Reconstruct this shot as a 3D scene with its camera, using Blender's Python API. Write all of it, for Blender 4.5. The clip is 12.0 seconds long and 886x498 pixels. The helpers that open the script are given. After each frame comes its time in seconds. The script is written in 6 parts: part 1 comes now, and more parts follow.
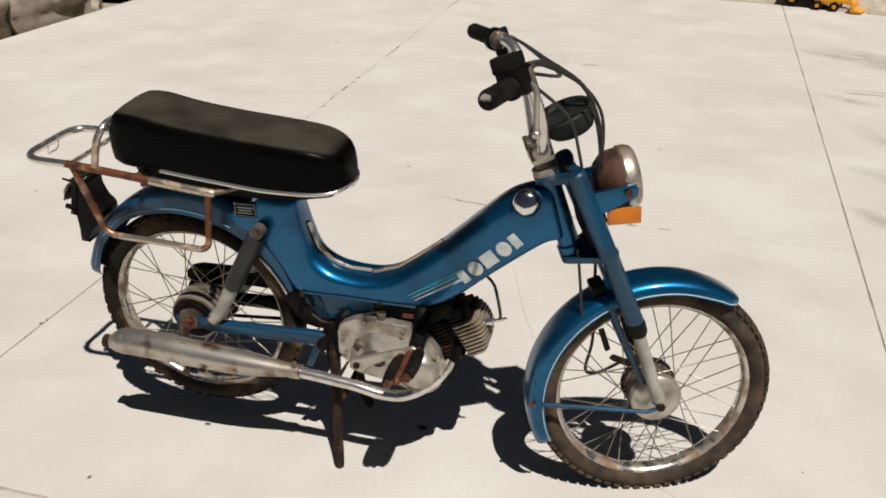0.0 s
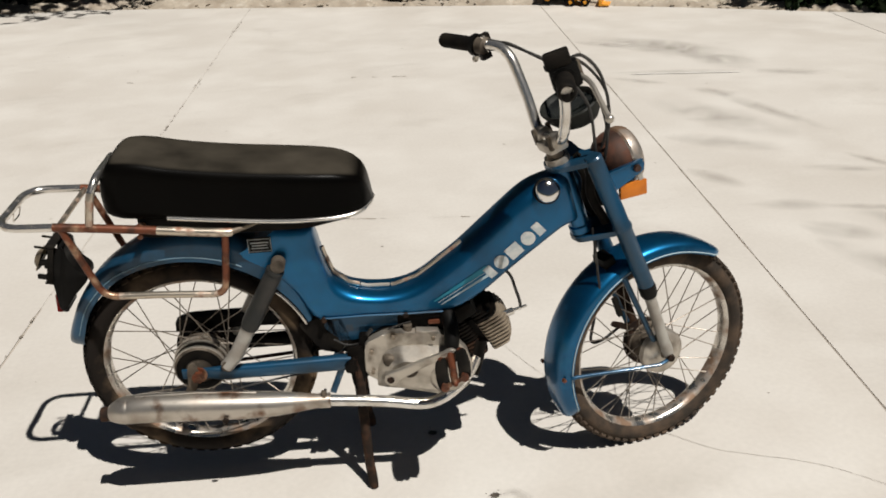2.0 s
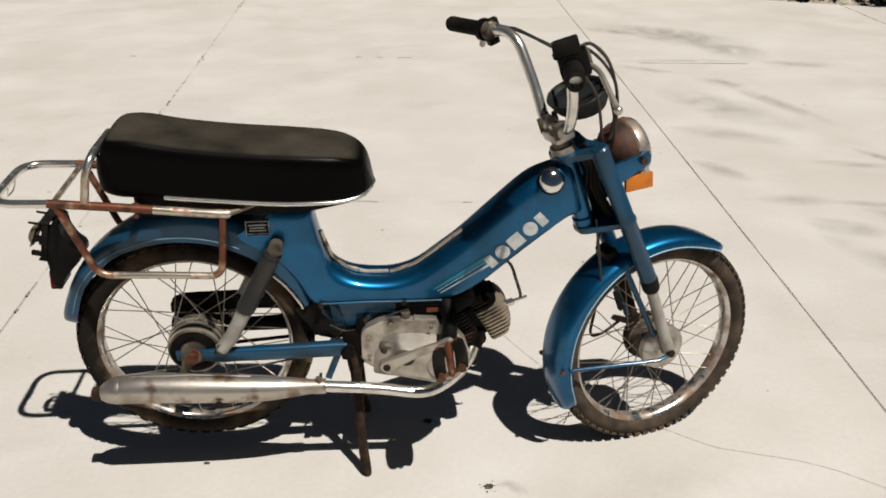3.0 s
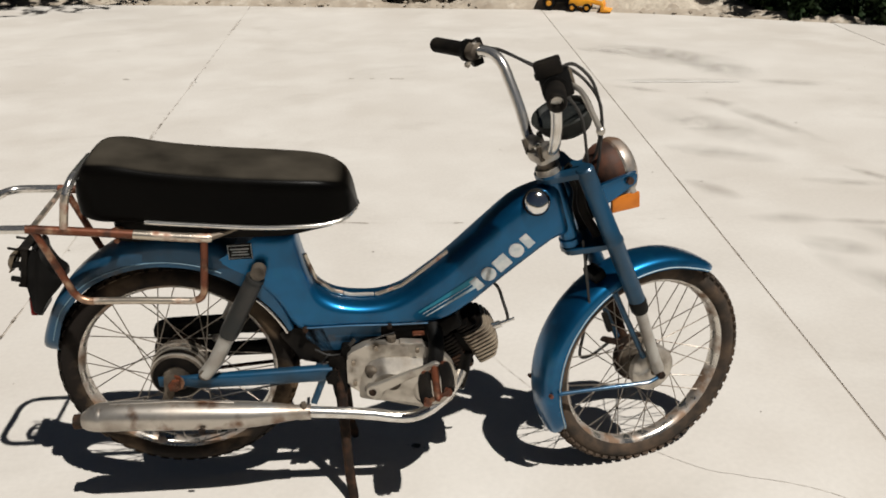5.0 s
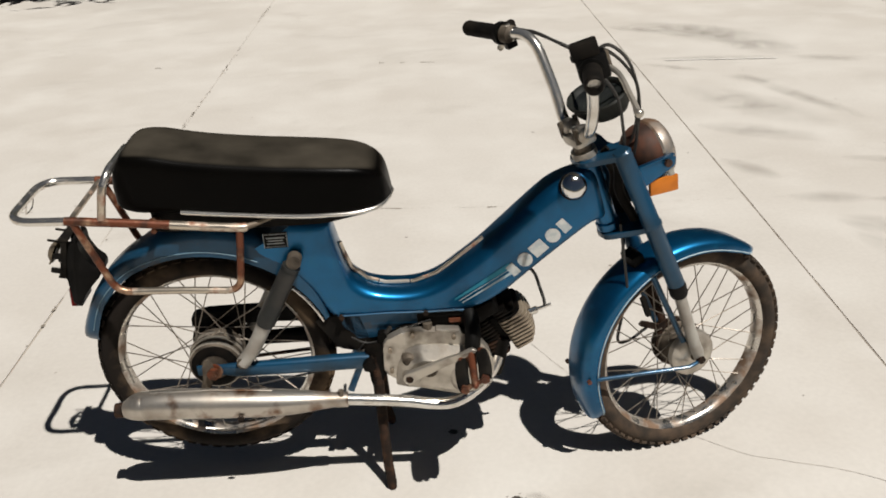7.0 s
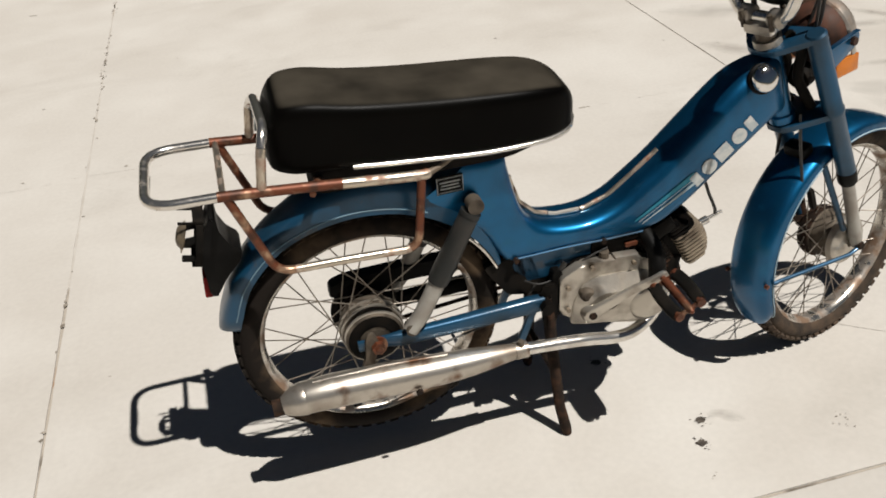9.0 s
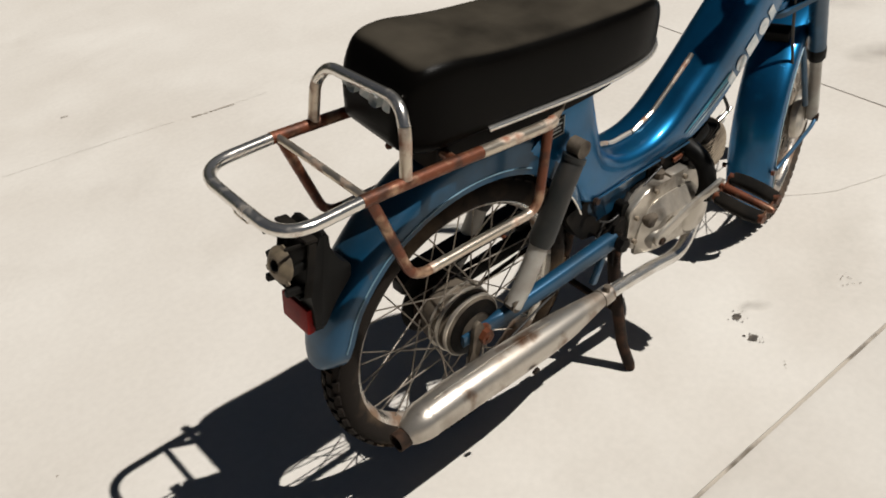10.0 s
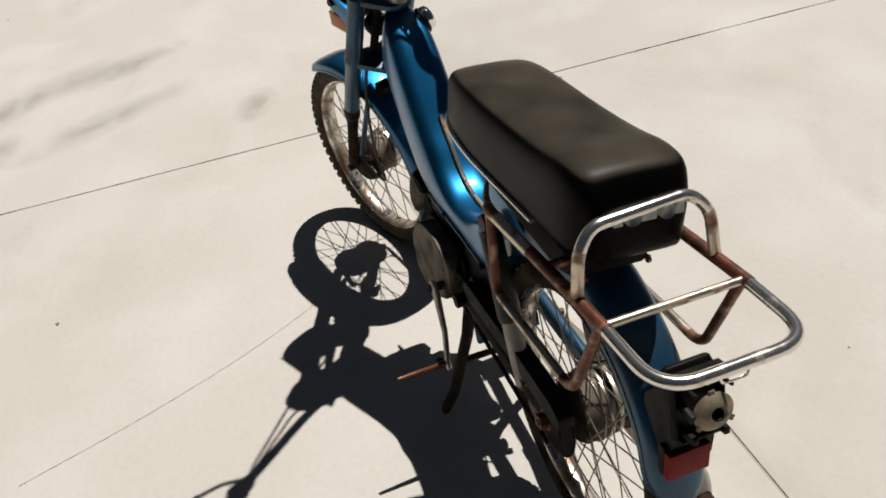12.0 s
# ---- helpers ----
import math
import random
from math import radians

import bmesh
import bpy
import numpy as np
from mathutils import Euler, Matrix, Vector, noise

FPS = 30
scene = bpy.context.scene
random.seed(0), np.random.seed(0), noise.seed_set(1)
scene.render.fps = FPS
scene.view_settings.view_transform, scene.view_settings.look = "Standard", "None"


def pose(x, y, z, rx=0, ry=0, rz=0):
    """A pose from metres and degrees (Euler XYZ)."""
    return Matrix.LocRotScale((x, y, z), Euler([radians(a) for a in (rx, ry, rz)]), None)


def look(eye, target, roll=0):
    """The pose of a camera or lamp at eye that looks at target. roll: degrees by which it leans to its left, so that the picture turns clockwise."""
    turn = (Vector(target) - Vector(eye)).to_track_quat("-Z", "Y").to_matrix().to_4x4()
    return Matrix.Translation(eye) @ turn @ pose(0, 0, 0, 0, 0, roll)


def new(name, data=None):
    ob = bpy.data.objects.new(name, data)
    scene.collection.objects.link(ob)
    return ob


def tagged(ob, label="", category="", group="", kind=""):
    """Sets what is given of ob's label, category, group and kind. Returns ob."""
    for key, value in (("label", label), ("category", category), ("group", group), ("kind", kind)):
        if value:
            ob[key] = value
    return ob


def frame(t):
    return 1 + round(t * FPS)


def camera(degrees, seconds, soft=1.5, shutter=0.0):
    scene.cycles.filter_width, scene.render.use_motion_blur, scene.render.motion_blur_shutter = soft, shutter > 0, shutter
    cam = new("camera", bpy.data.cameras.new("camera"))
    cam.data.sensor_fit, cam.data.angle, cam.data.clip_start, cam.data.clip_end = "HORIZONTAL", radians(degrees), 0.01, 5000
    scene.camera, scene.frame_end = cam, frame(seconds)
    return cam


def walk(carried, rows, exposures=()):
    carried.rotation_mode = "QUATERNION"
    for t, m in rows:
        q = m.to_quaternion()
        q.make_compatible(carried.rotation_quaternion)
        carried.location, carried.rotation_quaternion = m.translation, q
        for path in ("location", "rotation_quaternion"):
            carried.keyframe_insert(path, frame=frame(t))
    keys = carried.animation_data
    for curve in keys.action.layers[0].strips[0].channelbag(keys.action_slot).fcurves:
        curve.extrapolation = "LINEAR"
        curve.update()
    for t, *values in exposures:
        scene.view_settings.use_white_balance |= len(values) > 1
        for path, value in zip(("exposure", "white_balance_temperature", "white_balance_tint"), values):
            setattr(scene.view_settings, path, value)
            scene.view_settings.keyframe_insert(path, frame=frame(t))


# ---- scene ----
cam = camera(54.9, 12.0, 1.8)
PATH = [
    (0, (0.95, -1.519, 1.311), (0.523, 0.227, 0.436), 0.1),
    (0.5, (0.779, -1.653, 1.319), (0.627, 0.172, 0.513), -0.3),
    (1, (0.646, -1.686, 1.325), (0.569, 0.146, 0.527), -1.6),
    (1.5, (0.517, -1.63, 1.319), (0.496, 0.208, 0.532), -2.4),
    (2, (0.418, -1.625, 1.31), (0.549, 0.184, 0.469), -2.2),
    (2.5, (0.404, -1.614, 1.305), (0.555, 0.193, 0.46), 0.0),
    (3, (0.42, -1.595, 1.309), (0.548, 0.197, 0.43), -0.5),
    (3.2, (0.421, -1.6, 1.315), (0.525, 0.212, 0.473), -0.5),
    (5, (0.447, -1.577, 1.305), (0.582, 0.234, 0.468), -0.9),
    (5.5, (0.439, -1.568, 1.311), (0.553, 0.25, 0.488), -0.5),
    (6, (0.446, -1.582, 1.31), (0.552, 0.228, 0.465), -1.3),
    (6.5, (0.465, -1.555, 1.296), (0.526, 0.245, 0.426), -2.5),
    (6.7, (0.455, -1.567, 1.304), (0.506, 0.233, 0.433), -2.5),
    (8.3, (0.239, -1.478, 1.309), (0.419, 0.287, 0.385), -4.2),
    (8.5, (0.108, -1.458, 1.316), (0.308, 0.265, 0.321), -4.2),
    (9, (-0.14, -1.272, 1.278), (0.234, 0.382, 0.217), -5.9),
    (9.3, (-0.291, -1.167, 1.3), (0.16, 0.339, 0.23), -4.6),
    (9.5, (-0.386, -1.105, 1.271), (0.189, 0.472, 0.183), -4.8),
    (9.8, (-0.536, -0.892, 1.288), (0.246, 0.369, 0.11), -4.5),
    (10, (-0.642, -0.77, 1.244), (0.338, 0.468, 0.016), -5.0),
    (10.3, (-0.755, -0.658, 1.275), (0.255, 0.502, 0.162), -8.5),
    (10.5, (-0.787, -0.494, 1.311), (0.349, 0.564, 0.049), -10.4),
    (10.8, (-0.84, -0.305, 1.322), (0.473, 0.498, 0.046), -7.7),
    (11, (-0.877, -0.158, 1.31), (0.526, 0.372, -0.013), -5.7),
    (11.2, (-0.915, -0.028, 1.318), (0.462, 0.282, 0.046), -4.6),
    (11.5, (-0.89, 0.168, 1.311), (0.624, 0.293, 0.01), -6.2),
    (12, (-0.805, 0.465, 1.372), (0.703, 0.007, 0.141), -7.7),
]
walk(cam, [(t, look(eye, target, roll)) for t, eye, target, roll in PATH])

# ---- light ----
world = bpy.data.worlds.new("sky")
scene.world = world
world.use_nodes = True
wn, wl = world.node_tree.nodes, world.node_tree.links
sky = wn.new("ShaderNodeTexSky")
sky.sky_type, sky.sun_disc = "NISHITA", False
sky.sun_elevation, sky.sun_rotation = radians(62.1), radians(144.2)
wl.new(sky.outputs[0], wn["Background"].inputs[0])
wn["Background"].inputs[1].default_value = 0.0100
sun = new("sun", bpy.data.lights.new("sun", "SUN"))
sun.data.energy, sun.data.angle, sun.data.color = 5.0, radians(0.55), (1.0, 0.960, 0.902)
sun.matrix_world = look((3.06, -4.3, 10), (0, 0, 0))
scene.view_settings.exposure = 0.08


# ---- materials ----
def material(name, colour, rough=0.5, metal=0.0, second=None, scale=12.0, amount=0.5, sharp=(0.4, 0.65), bump=0.0,
             bump_scale=200.0, rough2=None, metal2=None, coat=0.0, fine=0.0, random=0.0, third=None, third_scale=3.0,
             third_sharp=(0.55, 0.7), spec=0.5, coat_rough=0.07, streak=None, up_tone=None):
    """A principled surface: colour, patches of a second colour, larger patches of a third, fine grain and relief."""
    m = bpy.data.materials.new(name)
    m.use_nodes = True
    n, l = m.node_tree.nodes, m.node_tree.links
    b = n["Principled BSDF"]
    tc = n.new("ShaderNodeTexCoord")

    def noise_ramp(sc, lo, hi, detail=6.0):
        t = n.new("ShaderNodeTexNoise")
        t.inputs["Scale"].default_value, t.inputs["Detail"].default_value = sc, detail
        l.new(tc.outputs["Object"], t.inputs["Vector"])
        r = n.new("ShaderNodeMapRange")
        r.inputs["From Min"].default_value, r.inputs["From Max"].default_value = lo, hi
        l.new(t.outputs[0], r.inputs["Value"])
        return r.outputs[0]

    def mix_colour(fac, a, c):
        x = n.new("ShaderNodeMix")
        x.data_type = "RGBA"
        l.new(fac, x.inputs["Factor"])
        for sock, v in ((x.inputs["A"], a), (x.inputs["B"], c)):
            if isinstance(v, tuple):
                sock.default_value = (*v, 1)
            else:
                l.new(v, sock)
        return x.outputs["Result"]

    def scaled(fac, k):
        x = n.new("ShaderNodeMath")
        x.operation = "MULTIPLY"
        l.new(fac, x.inputs[0])
        x.inputs[1].default_value = k
        return x.outputs[0]

    def mix_value(fac, a, c):
        r = n.new("ShaderNodeMapRange")
        r.inputs["To Min"].default_value, r.inputs["To Max"].default_value = a, c
        l.new(fac, r.inputs["Value"])
        return r.outputs[0]

    b.inputs["Base Color"].default_value = (*colour, 1)
    b.inputs["Roughness"].default_value, b.inputs["Metallic"].default_value = rough, metal
    b.inputs["Coat Weight"].default_value, b.inputs["Coat Roughness"].default_value = coat, coat_rough
    b.inputs["Specular IOR Level"].default_value = spec
    out = colour
    if second:
        f = scaled(noise_ramp(scale, *sharp), amount)
        out = mix_colour(f, out, second)
        if rough2 is not None:
            l.new(mix_value(f, rough, rough2), b.inputs["Roughness"])
        if metal2 is not None:
            l.new(mix_value(f, metal, metal2), b.inputs["Metallic"])
    if third:
        out = mix_colour(noise_ramp(third_scale, *third_sharp), out, third)
    if streak:
        # soft drawn-out scuffs
        tone, turn, long, lo, hi, much = streak
        mp = n.new("ShaderNodeMapping")
        mp.inputs["Rotation"].default_value = (0, 0, radians(turn))
        mp.inputs["Scale"].default_value = (1.0, long, 1.0)
        l.new(tc.outputs["Object"], mp.inputs["Vector"])
        t = n.new("ShaderNodeTexNoise")
        t.inputs["Scale"].default_value, t.inputs["Detail"].default_value, t.inputs["Distortion"].default_value = 1.5, 9.0, 0.6
        t.inputs["Roughness"].default_value = 0.62
        l.new(mp.outputs[0], t.inputs["Vector"])
        r = n.new("ShaderNodeMapRange")
        r.interpolation_type = "SMOOTHSTEP"
        r.inputs["From Min"].default_value, r.inputs["From Max"].default_value = lo, hi
        r.inputs["To Max"].default_value = much
        l.new(t.outputs[0], r.inputs["Value"])
        out = mix_colour(r.outputs[0], out, tone)
    if up_tone:
        # upward faces lightened in the colour itself, by normal, broken by noise patches
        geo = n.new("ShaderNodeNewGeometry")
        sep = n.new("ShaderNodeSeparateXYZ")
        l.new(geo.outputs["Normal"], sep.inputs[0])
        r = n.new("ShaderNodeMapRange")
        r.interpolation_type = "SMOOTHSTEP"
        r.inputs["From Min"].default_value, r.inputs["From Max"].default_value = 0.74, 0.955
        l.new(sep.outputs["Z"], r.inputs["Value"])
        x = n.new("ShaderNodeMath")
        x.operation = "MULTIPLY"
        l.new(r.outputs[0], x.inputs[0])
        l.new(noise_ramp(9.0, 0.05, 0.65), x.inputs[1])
        out = mix_colour(x.outputs[0], out, up_tone)
    if fine:
        g = noise_ramp(bump_scale * 0.6, 0.3, 0.7, 3.0)
        v = n.new("ShaderNodeMix")
        v.data_type, v.blend_type = "RGBA", "MULTIPLY"
        v.inputs["Factor"].default_value = fine
        if isinstance(out, tuple):
            v.inputs["A"].default_value = (*out, 1)
        else:
            l.new(out, v.inputs["A"])
        l.new(g, v.inputs["B"])
        out = v.outputs["Result"]
    if random:
        info = n.new("ShaderNodeObjectInfo")
        h = n.new("ShaderNodeHueSaturation")
        l.new(mix_value(info.outputs["Random"], 1 - random, 1 + random), h.inputs["Value"])
        if isinstance(out, tuple):
            h.inputs["Color"].default_value = (*out, 1)
        else:
            l.new(out, h.inputs["Color"])
        out = h.outputs[0]
    if not isinstance(out, tuple):
        l.new(out, b.inputs["Base Color"])
    if bump:
        t = n.new("ShaderNodeTexNoise")
        t.inputs["Scale"].default_value, t.inputs["Detail"].default_value = bump_scale, 5.0
        l.new(tc.outputs["Object"], t.inputs["Vector"])
        k = n.new("ShaderNodeBump")
        k.inputs["Strength"].default_value, k.inputs["Distance"].default_value = bump, 0.002
        l.new(t.outputs[0], k.inputs["Height"])
        l.new(k.outputs[0], b.inputs["Normal"])
    return m


def soft_stain(name, tone, much, scale):
    """A stain that thins out towards the rim of the unit disc that carries it."""
    m = bpy.data.materials.new(name)
    m.use_nodes = True
    n, l = m.node_tree.nodes, m.node_tree.links
    b = n["Principled BSDF"]
    b.inputs["Base Color"].default_value, b.inputs["Roughness"].default_value = (*tone, 1), 0.9
    b.inputs["Specular IOR Level"].default_value = 0.2
    tc = n.new("ShaderNodeTexCoord")
    g = n.new("ShaderNodeTexGradient")
    g.gradient_type = "SPHERICAL"
    l.new(tc.outputs["Object"], g.inputs[0])
    geo = n.new("ShaderNodeNewGeometry")
    t = n.new("ShaderNodeTexNoise")
    t.inputs["Scale"].default_value, t.inputs["Detail"].default_value, t.inputs["Roughness"].default_value = scale, 9.0, 0.68
    t.inputs["Distortion"].default_value = 0.8
    l.new(geo.outputs["Position"], t.inputs["Vector"])
    r = n.new("ShaderNodeMapRange")
    r.inputs["From Min"].default_value, r.inputs["From Max"].default_value = 0.28, 0.72
    l.new(t.outputs[0], r.inputs["Value"])
    x = n.new("ShaderNodeMath")
    x.operation = "MULTIPLY"
    l.new(g.outputs["Fac"], x.inputs[0])
    l.new(r.outputs[0], x.inputs[1])
    y = n.new("ShaderNodeMath")
    y.operation, y.use_clamp = "MULTIPLY", True
    y.inputs[1].default_value = much
    l.new(x.outputs[0], y.inputs[0])
    l.new(y.outputs[0], b.inputs["Alpha"])
    return m


RUST = (0.20, 0.062, 0.022)
CONCRETE = material("concrete", (0.520, 0.492, 0.452), 0.88, second=(0.462, 0.428, 0.384), scale=0.9, amount=0.85, bump=0.11, sharp=(0.35, 0.7),
                    bump_scale=110, fine=0.055, random=0.02, third=(0.565, 0.540, 0.500), third_scale=2.4, third_sharp=(0.44, 0.80), spec=0.3,
                    streak=((0.41, 0.38, 0.34), 12, 1.6, 0.50, 0.80, 0.62))

SCUFF = soft_stain("grey_scuff", (0.34, 0.31, 0.275), 0.52, 6.0)
RUST_STAIN = soft_stain("rust_stain", (0.30, 0.135, 0.075), 0.8, 7.0)
PALE_SCRATCH = material("pale_scratch", (0.70, 0.68, 0.65), 0.9, second=(0.58, 0.555, 0.52), scale=9, amount=0.8)
JOINT = material("joint_dirt", (0.36, 0.32, 0.27), 0.95, second=(0.08, 0.064, 0.048), scale=7, amount=0.95, sharp=(0.54, 0.66), bump=0.6, bump_scale=300,
                 third=(0.25, 0.13, 0.06), third_scale=3.1, third_sharp=(0.64, 0.7))
GRIT = material("pale_grit", (0.47, 0.44, 0.40), 0.95, second=(0.40, 0.365, 0.32), scale=14, amount=0.8, bump=0.4, bump_scale=250)
SILT = material("joint_silt", (0.30, 0.265, 0.225), 0.95, second=(0.18, 0.15, 0.12), scale=9, amount=0.8, bump=0.4, bump_scale=250)
CRACK = material("crack_dirt", (0.40, 0.365, 0.32), 0.95, second=(0.45, 0.42, 0.375), scale=9, amount=0.8)
CHIP = material("chipped_edge", (0.17, 0.145, 0.115), 0.95, second=(0.36, 0.32, 0.27), scale=30, amount=0.8)
OIL = material("oil_spot", (0.045, 0.036, 0.028), 0.6, second=(0.12, 0.10, 0.08), scale=60, amount=0.9)
DIRT = material("dirt", (0.40, 0.345, 0.275), 0.95, second=(0.27, 0.22, 0.165), scale=6, amount=0.8, bump=0.9, bump_scale=40, fine=0.25,
                third=(0.47, 0.42, 0.35), third_scale=13)
SAND = material("sand", (0.50, 0.44, 0.355), 0.95, second=(0.36, 0.305, 0.24), scale=8, amount=0.9, bump=0.9, bump_scale=60, fine=0.25)
ROCK = material("limestone", (0.45, 0.39, 0.31), 0.9, second=(0.28, 0.225, 0.165), scale=7, amount=0.9, bump=0.9, bump_scale=60, random=0.18, fine=0.2)
BLUE = material("metallic_blue_paint", (0.0038, 0.116, 0.268), 0.38, 0.88, second=(0.003, 0.050, 0.118), scale=7, amount=0.7, rough2=0.42,
                coat=0.55, coat_rough=0.13, bump=0.03, bump_scale=900, third=(0.005, 0.108, 0.230), third_scale=30, streak=((0.03, 0.035, 0.035), 0, 1.0, 0.60, 0.78, 0.55))
BLUE_WORN = material("worn_blue_paint", (0.0042, 0.058, 0.124), 0.36, 0.42, second=(0.008, 0.030, 0.052), scale=11, amount=0.8, rough2=0.58,
                     coat=0.35, coat_rough=0.13, bump=0.06, bump_scale=500, third=(0.055, 0.042, 0.031), third_scale=20, third_sharp=(0.66, 0.78))
CHROME = material("chrome", (0.72, 0.69, 0.64), 0.17, 0.94, second=(0.36, 0.24, 0.15), scale=40, amount=0.6, sharp=(0.55, 0.75), rough2=0.5,
                  metal2=0.4, bump=0.05, bump_scale=500)
LAMP_RIM = material("dull_rim", (0.56, 0.53, 0.48), 0.22, 0.95, second=(0.15, 0.082, 0.043), scale=13, amount=0.95, sharp=(0.40, 0.58), rough2=0.65,
               metal2=0.4, bump=0.1, bump_scale=500)
CHROME_CLEAN = material("bright_chrome", (0.76, 0.74, 0.70), 0.18, 0.9, second=(0.46, 0.41, 0.35), scale=30, amount=0.5, rough2=0.34)
CHROME_RUSTY = material("rusty_chrome", (0.56, 0.49, 0.40), 0.28, 0.9, second=RUST, scale=30, amount=0.9, sharp=(0.5, 0.66), rough2=0.8,
                        metal2=0.1, bump=0.15, bump_scale=400)
RUSTY = material("rusted_tube", (0.135, 0.040, 0.017), 0.50, 0.45, second=(0.46, 0.31, 0.20), scale=30, amount=0.75, sharp=(0.54, 0.70), rough2=0.26,
                 metal2=0.8, bump=0.2, bump_scale=500, third=(0.062, 0.024, 0.013), third_scale=42, third_sharp=(0.50, 0.68))
RUST_DARK = material("dark_rust", (0.016, 0.010, 0.007), 0.85, 0.15, second=(0.070, 0.034, 0.019), scale=38, amount=0.7, sharp=(0.48, 0.68), bump=0.3, bump_scale=500, spec=0.2)
ALU = material("cast_aluminium", (0.50, 0.46, 0.40), 0.34, 0.82, second=(0.16, 0.125, 0.092), scale=24, amount=0.7, sharp=(0.45, 0.72), rough2=0.62, metal2=0.4,
               bump=0.12, bump_scale=420, third=(0.09, 0.070, 0.050), third_scale=9, third_sharp=(0.60, 0.74))
ALU_DIRTY = material("grimy_aluminium", (0.15, 0.122, 0.092), 0.62, 0.5, second=(0.028, 0.021, 0.016), scale=22, amount=0.9, rough2=0.85, bump=0.3, bump_scale=400)
GRIME = material("oily_grime", (0.0016, 0.0014, 0.0012), 0.6, second=(0.0070, 0.0050, 0.0035), scale=35, amount=0.8, bump=0.4, bump_scale=300, spec=0.10)
FIN_TAN = material("baked_aluminium_fin", (0.30, 0.245, 0.18), 0.6, 0.35, second=(0.09, 0.066, 0.046), scale=28, amount=0.85, bump=0.25, bump_scale=400)
MUFFLER = material("dull_silver_muffler", (0.50, 0.460, 0.405), 0.33, 0.88, second=(0.20, 0.155, 0.115), scale=14, amount=0.8, sharp=(0.44, 0.70), rough2=0.5, metal2=0.6,
                   bump=0.08, bump_scale=400, third=(0.15, 0.080, 0.045), third_scale=17, third_sharp=(0.53, 0.66))
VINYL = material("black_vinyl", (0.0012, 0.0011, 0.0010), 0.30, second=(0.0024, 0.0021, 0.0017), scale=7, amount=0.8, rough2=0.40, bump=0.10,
                 bump_scale=750, third=(0.0020, 0.0018, 0.0015), third_scale=4, spec=0.045, up_tone=(0.050, 0.043, 0.033))
BLACK = material("black_plastic", (0.0026, 0.0025, 0.0024), 0.45, second=(0.0090, 0.0082, 0.0072), scale=30, amount=0.6, rough2=0.65, bump=0.08, bump_scale=600, spec=0.12)
BLACK_DUSTY = material("dusty_black", (0.0048, 0.0042, 0.0036), 0.7, second=(0.016, 0.0128, 0.0096), scale=25, amount=0.7, bump=0.2, bump_scale=500, spec=0.10)
TUB = material("faded_black_plastic", (0.0110, 0.0120, 0.0105), 0.55, second=(0.022, 0.022, 0.018), scale=22, amount=0.7, bump=0.08, bump_scale=500, spec=0.15)
CABLE = material("cable_sheath", (0.012, 0.011, 0.010), 0.5, second=(0.03, 0.027, 0.023), scale=60, amount=0.6)
TYRE = material("dusty_rubber", (0.026, 0.020, 0.015), 0.85, second=(0.085, 0.056, 0.036), scale=26, amount=0.85, sharp=(0.38, 0.66), bump=0.35,
                bump_scale=500, third=(0.05, 0.033, 0.022), third_scale=9, spec=0.25)
TYRE_TAN = material("caked_rubber", (0.012, 0.009, 0.007), 0.85, second=(0.20, 0.135, 0.08), scale=6, amount=0.7, sharp=(0.50, 0.70), bump=0.35, bump_scale=400, spec=0.14,
                    third=(0.03, 0.020, 0.013), third_scale=15)
RIM = material("dull_rim", (0.56, 0.53, 0.48), 0.22, 0.95, second=(0.19, 0.105, 0.055), scale=20, amount=0.9, sharp=(0.44, 0.62), rough2=0.65,
               metal2=0.4, bump=0.1, bump_scale=500)
SPOKE = material("spoke_wire", (0.34, 0.31, 0.27), 0.4, 0.85, second=(0.13, 0.085, 0.05), scale=60, amount=0.85, rough2=0.7)
WHITE = material("faded_white_paint", (0.50, 0.51, 0.49), 0.5, second=(0.30, 0.35, 0.37), scale=70, amount=0.7, sharp=(0.45, 0.6))
TEAL = material("faded_teal_stripe", (0.012, 0.19, 0.29), 0.45, 0.4, second=(0.05, 0.25, 0.33), scale=40, amount=0.5)
PIN = material("pale_pinstripe", (0.36, 0.46, 0.50), 0.5, second=(0.22, 0.34, 0.40), scale=30, amount=0.6)
PIN_DIM = material("dulled_pinstripe", (0.13, 0.22, 0.28), 0.55, second=(0.05, 0.13, 0.19), scale=24, amount=0.8)
GREY_PAINT = material("grey_paint", (0.37, 0.355, 0.32), 0.45, 0.25, second=(0.22, 0.19, 0.16), scale=22, amount=0.7, bump=0.08, bump_scale=500)
SLATE = material("slate_grey_paint", (0.0150, 0.0165, 0.0160), 0.45, 0.1, second=(0.034, 0.030, 0.026), scale=25, amount=0.7, bump=0.1, bump_scale=400, spec=0.35)
AMBER = material("amber_plastic", (0.50, 0.15, 0.015), 0.3, second=(0.34, 0.095, 0.010), scale=40, amount=0.6, bump=0.2, bump_scale=900, spec=0.3)
RED = material("red_plastic", (0.20, 0.0055, 0.004), 0.5, second=(0.10, 0.005, 0.004), scale=40, amount=0.6, bump=0.2, bump_scale=900, spec=0.12)
LAMP_SHELL = material("rusted_lamp_shell", (0.034, 0.017, 0.011), 0.6, 0.3, second=(0.115, 0.042, 0.022), scale=30, amount=0.8, rough2=0.85, bump=0.15, bump_scale=400)
DIAL = material("smoky_dial", (0.010, 0.011, 0.011), 0.25, second=(0.03, 0.032, 0.03), scale=18, amount=0.7, spec=0.3)
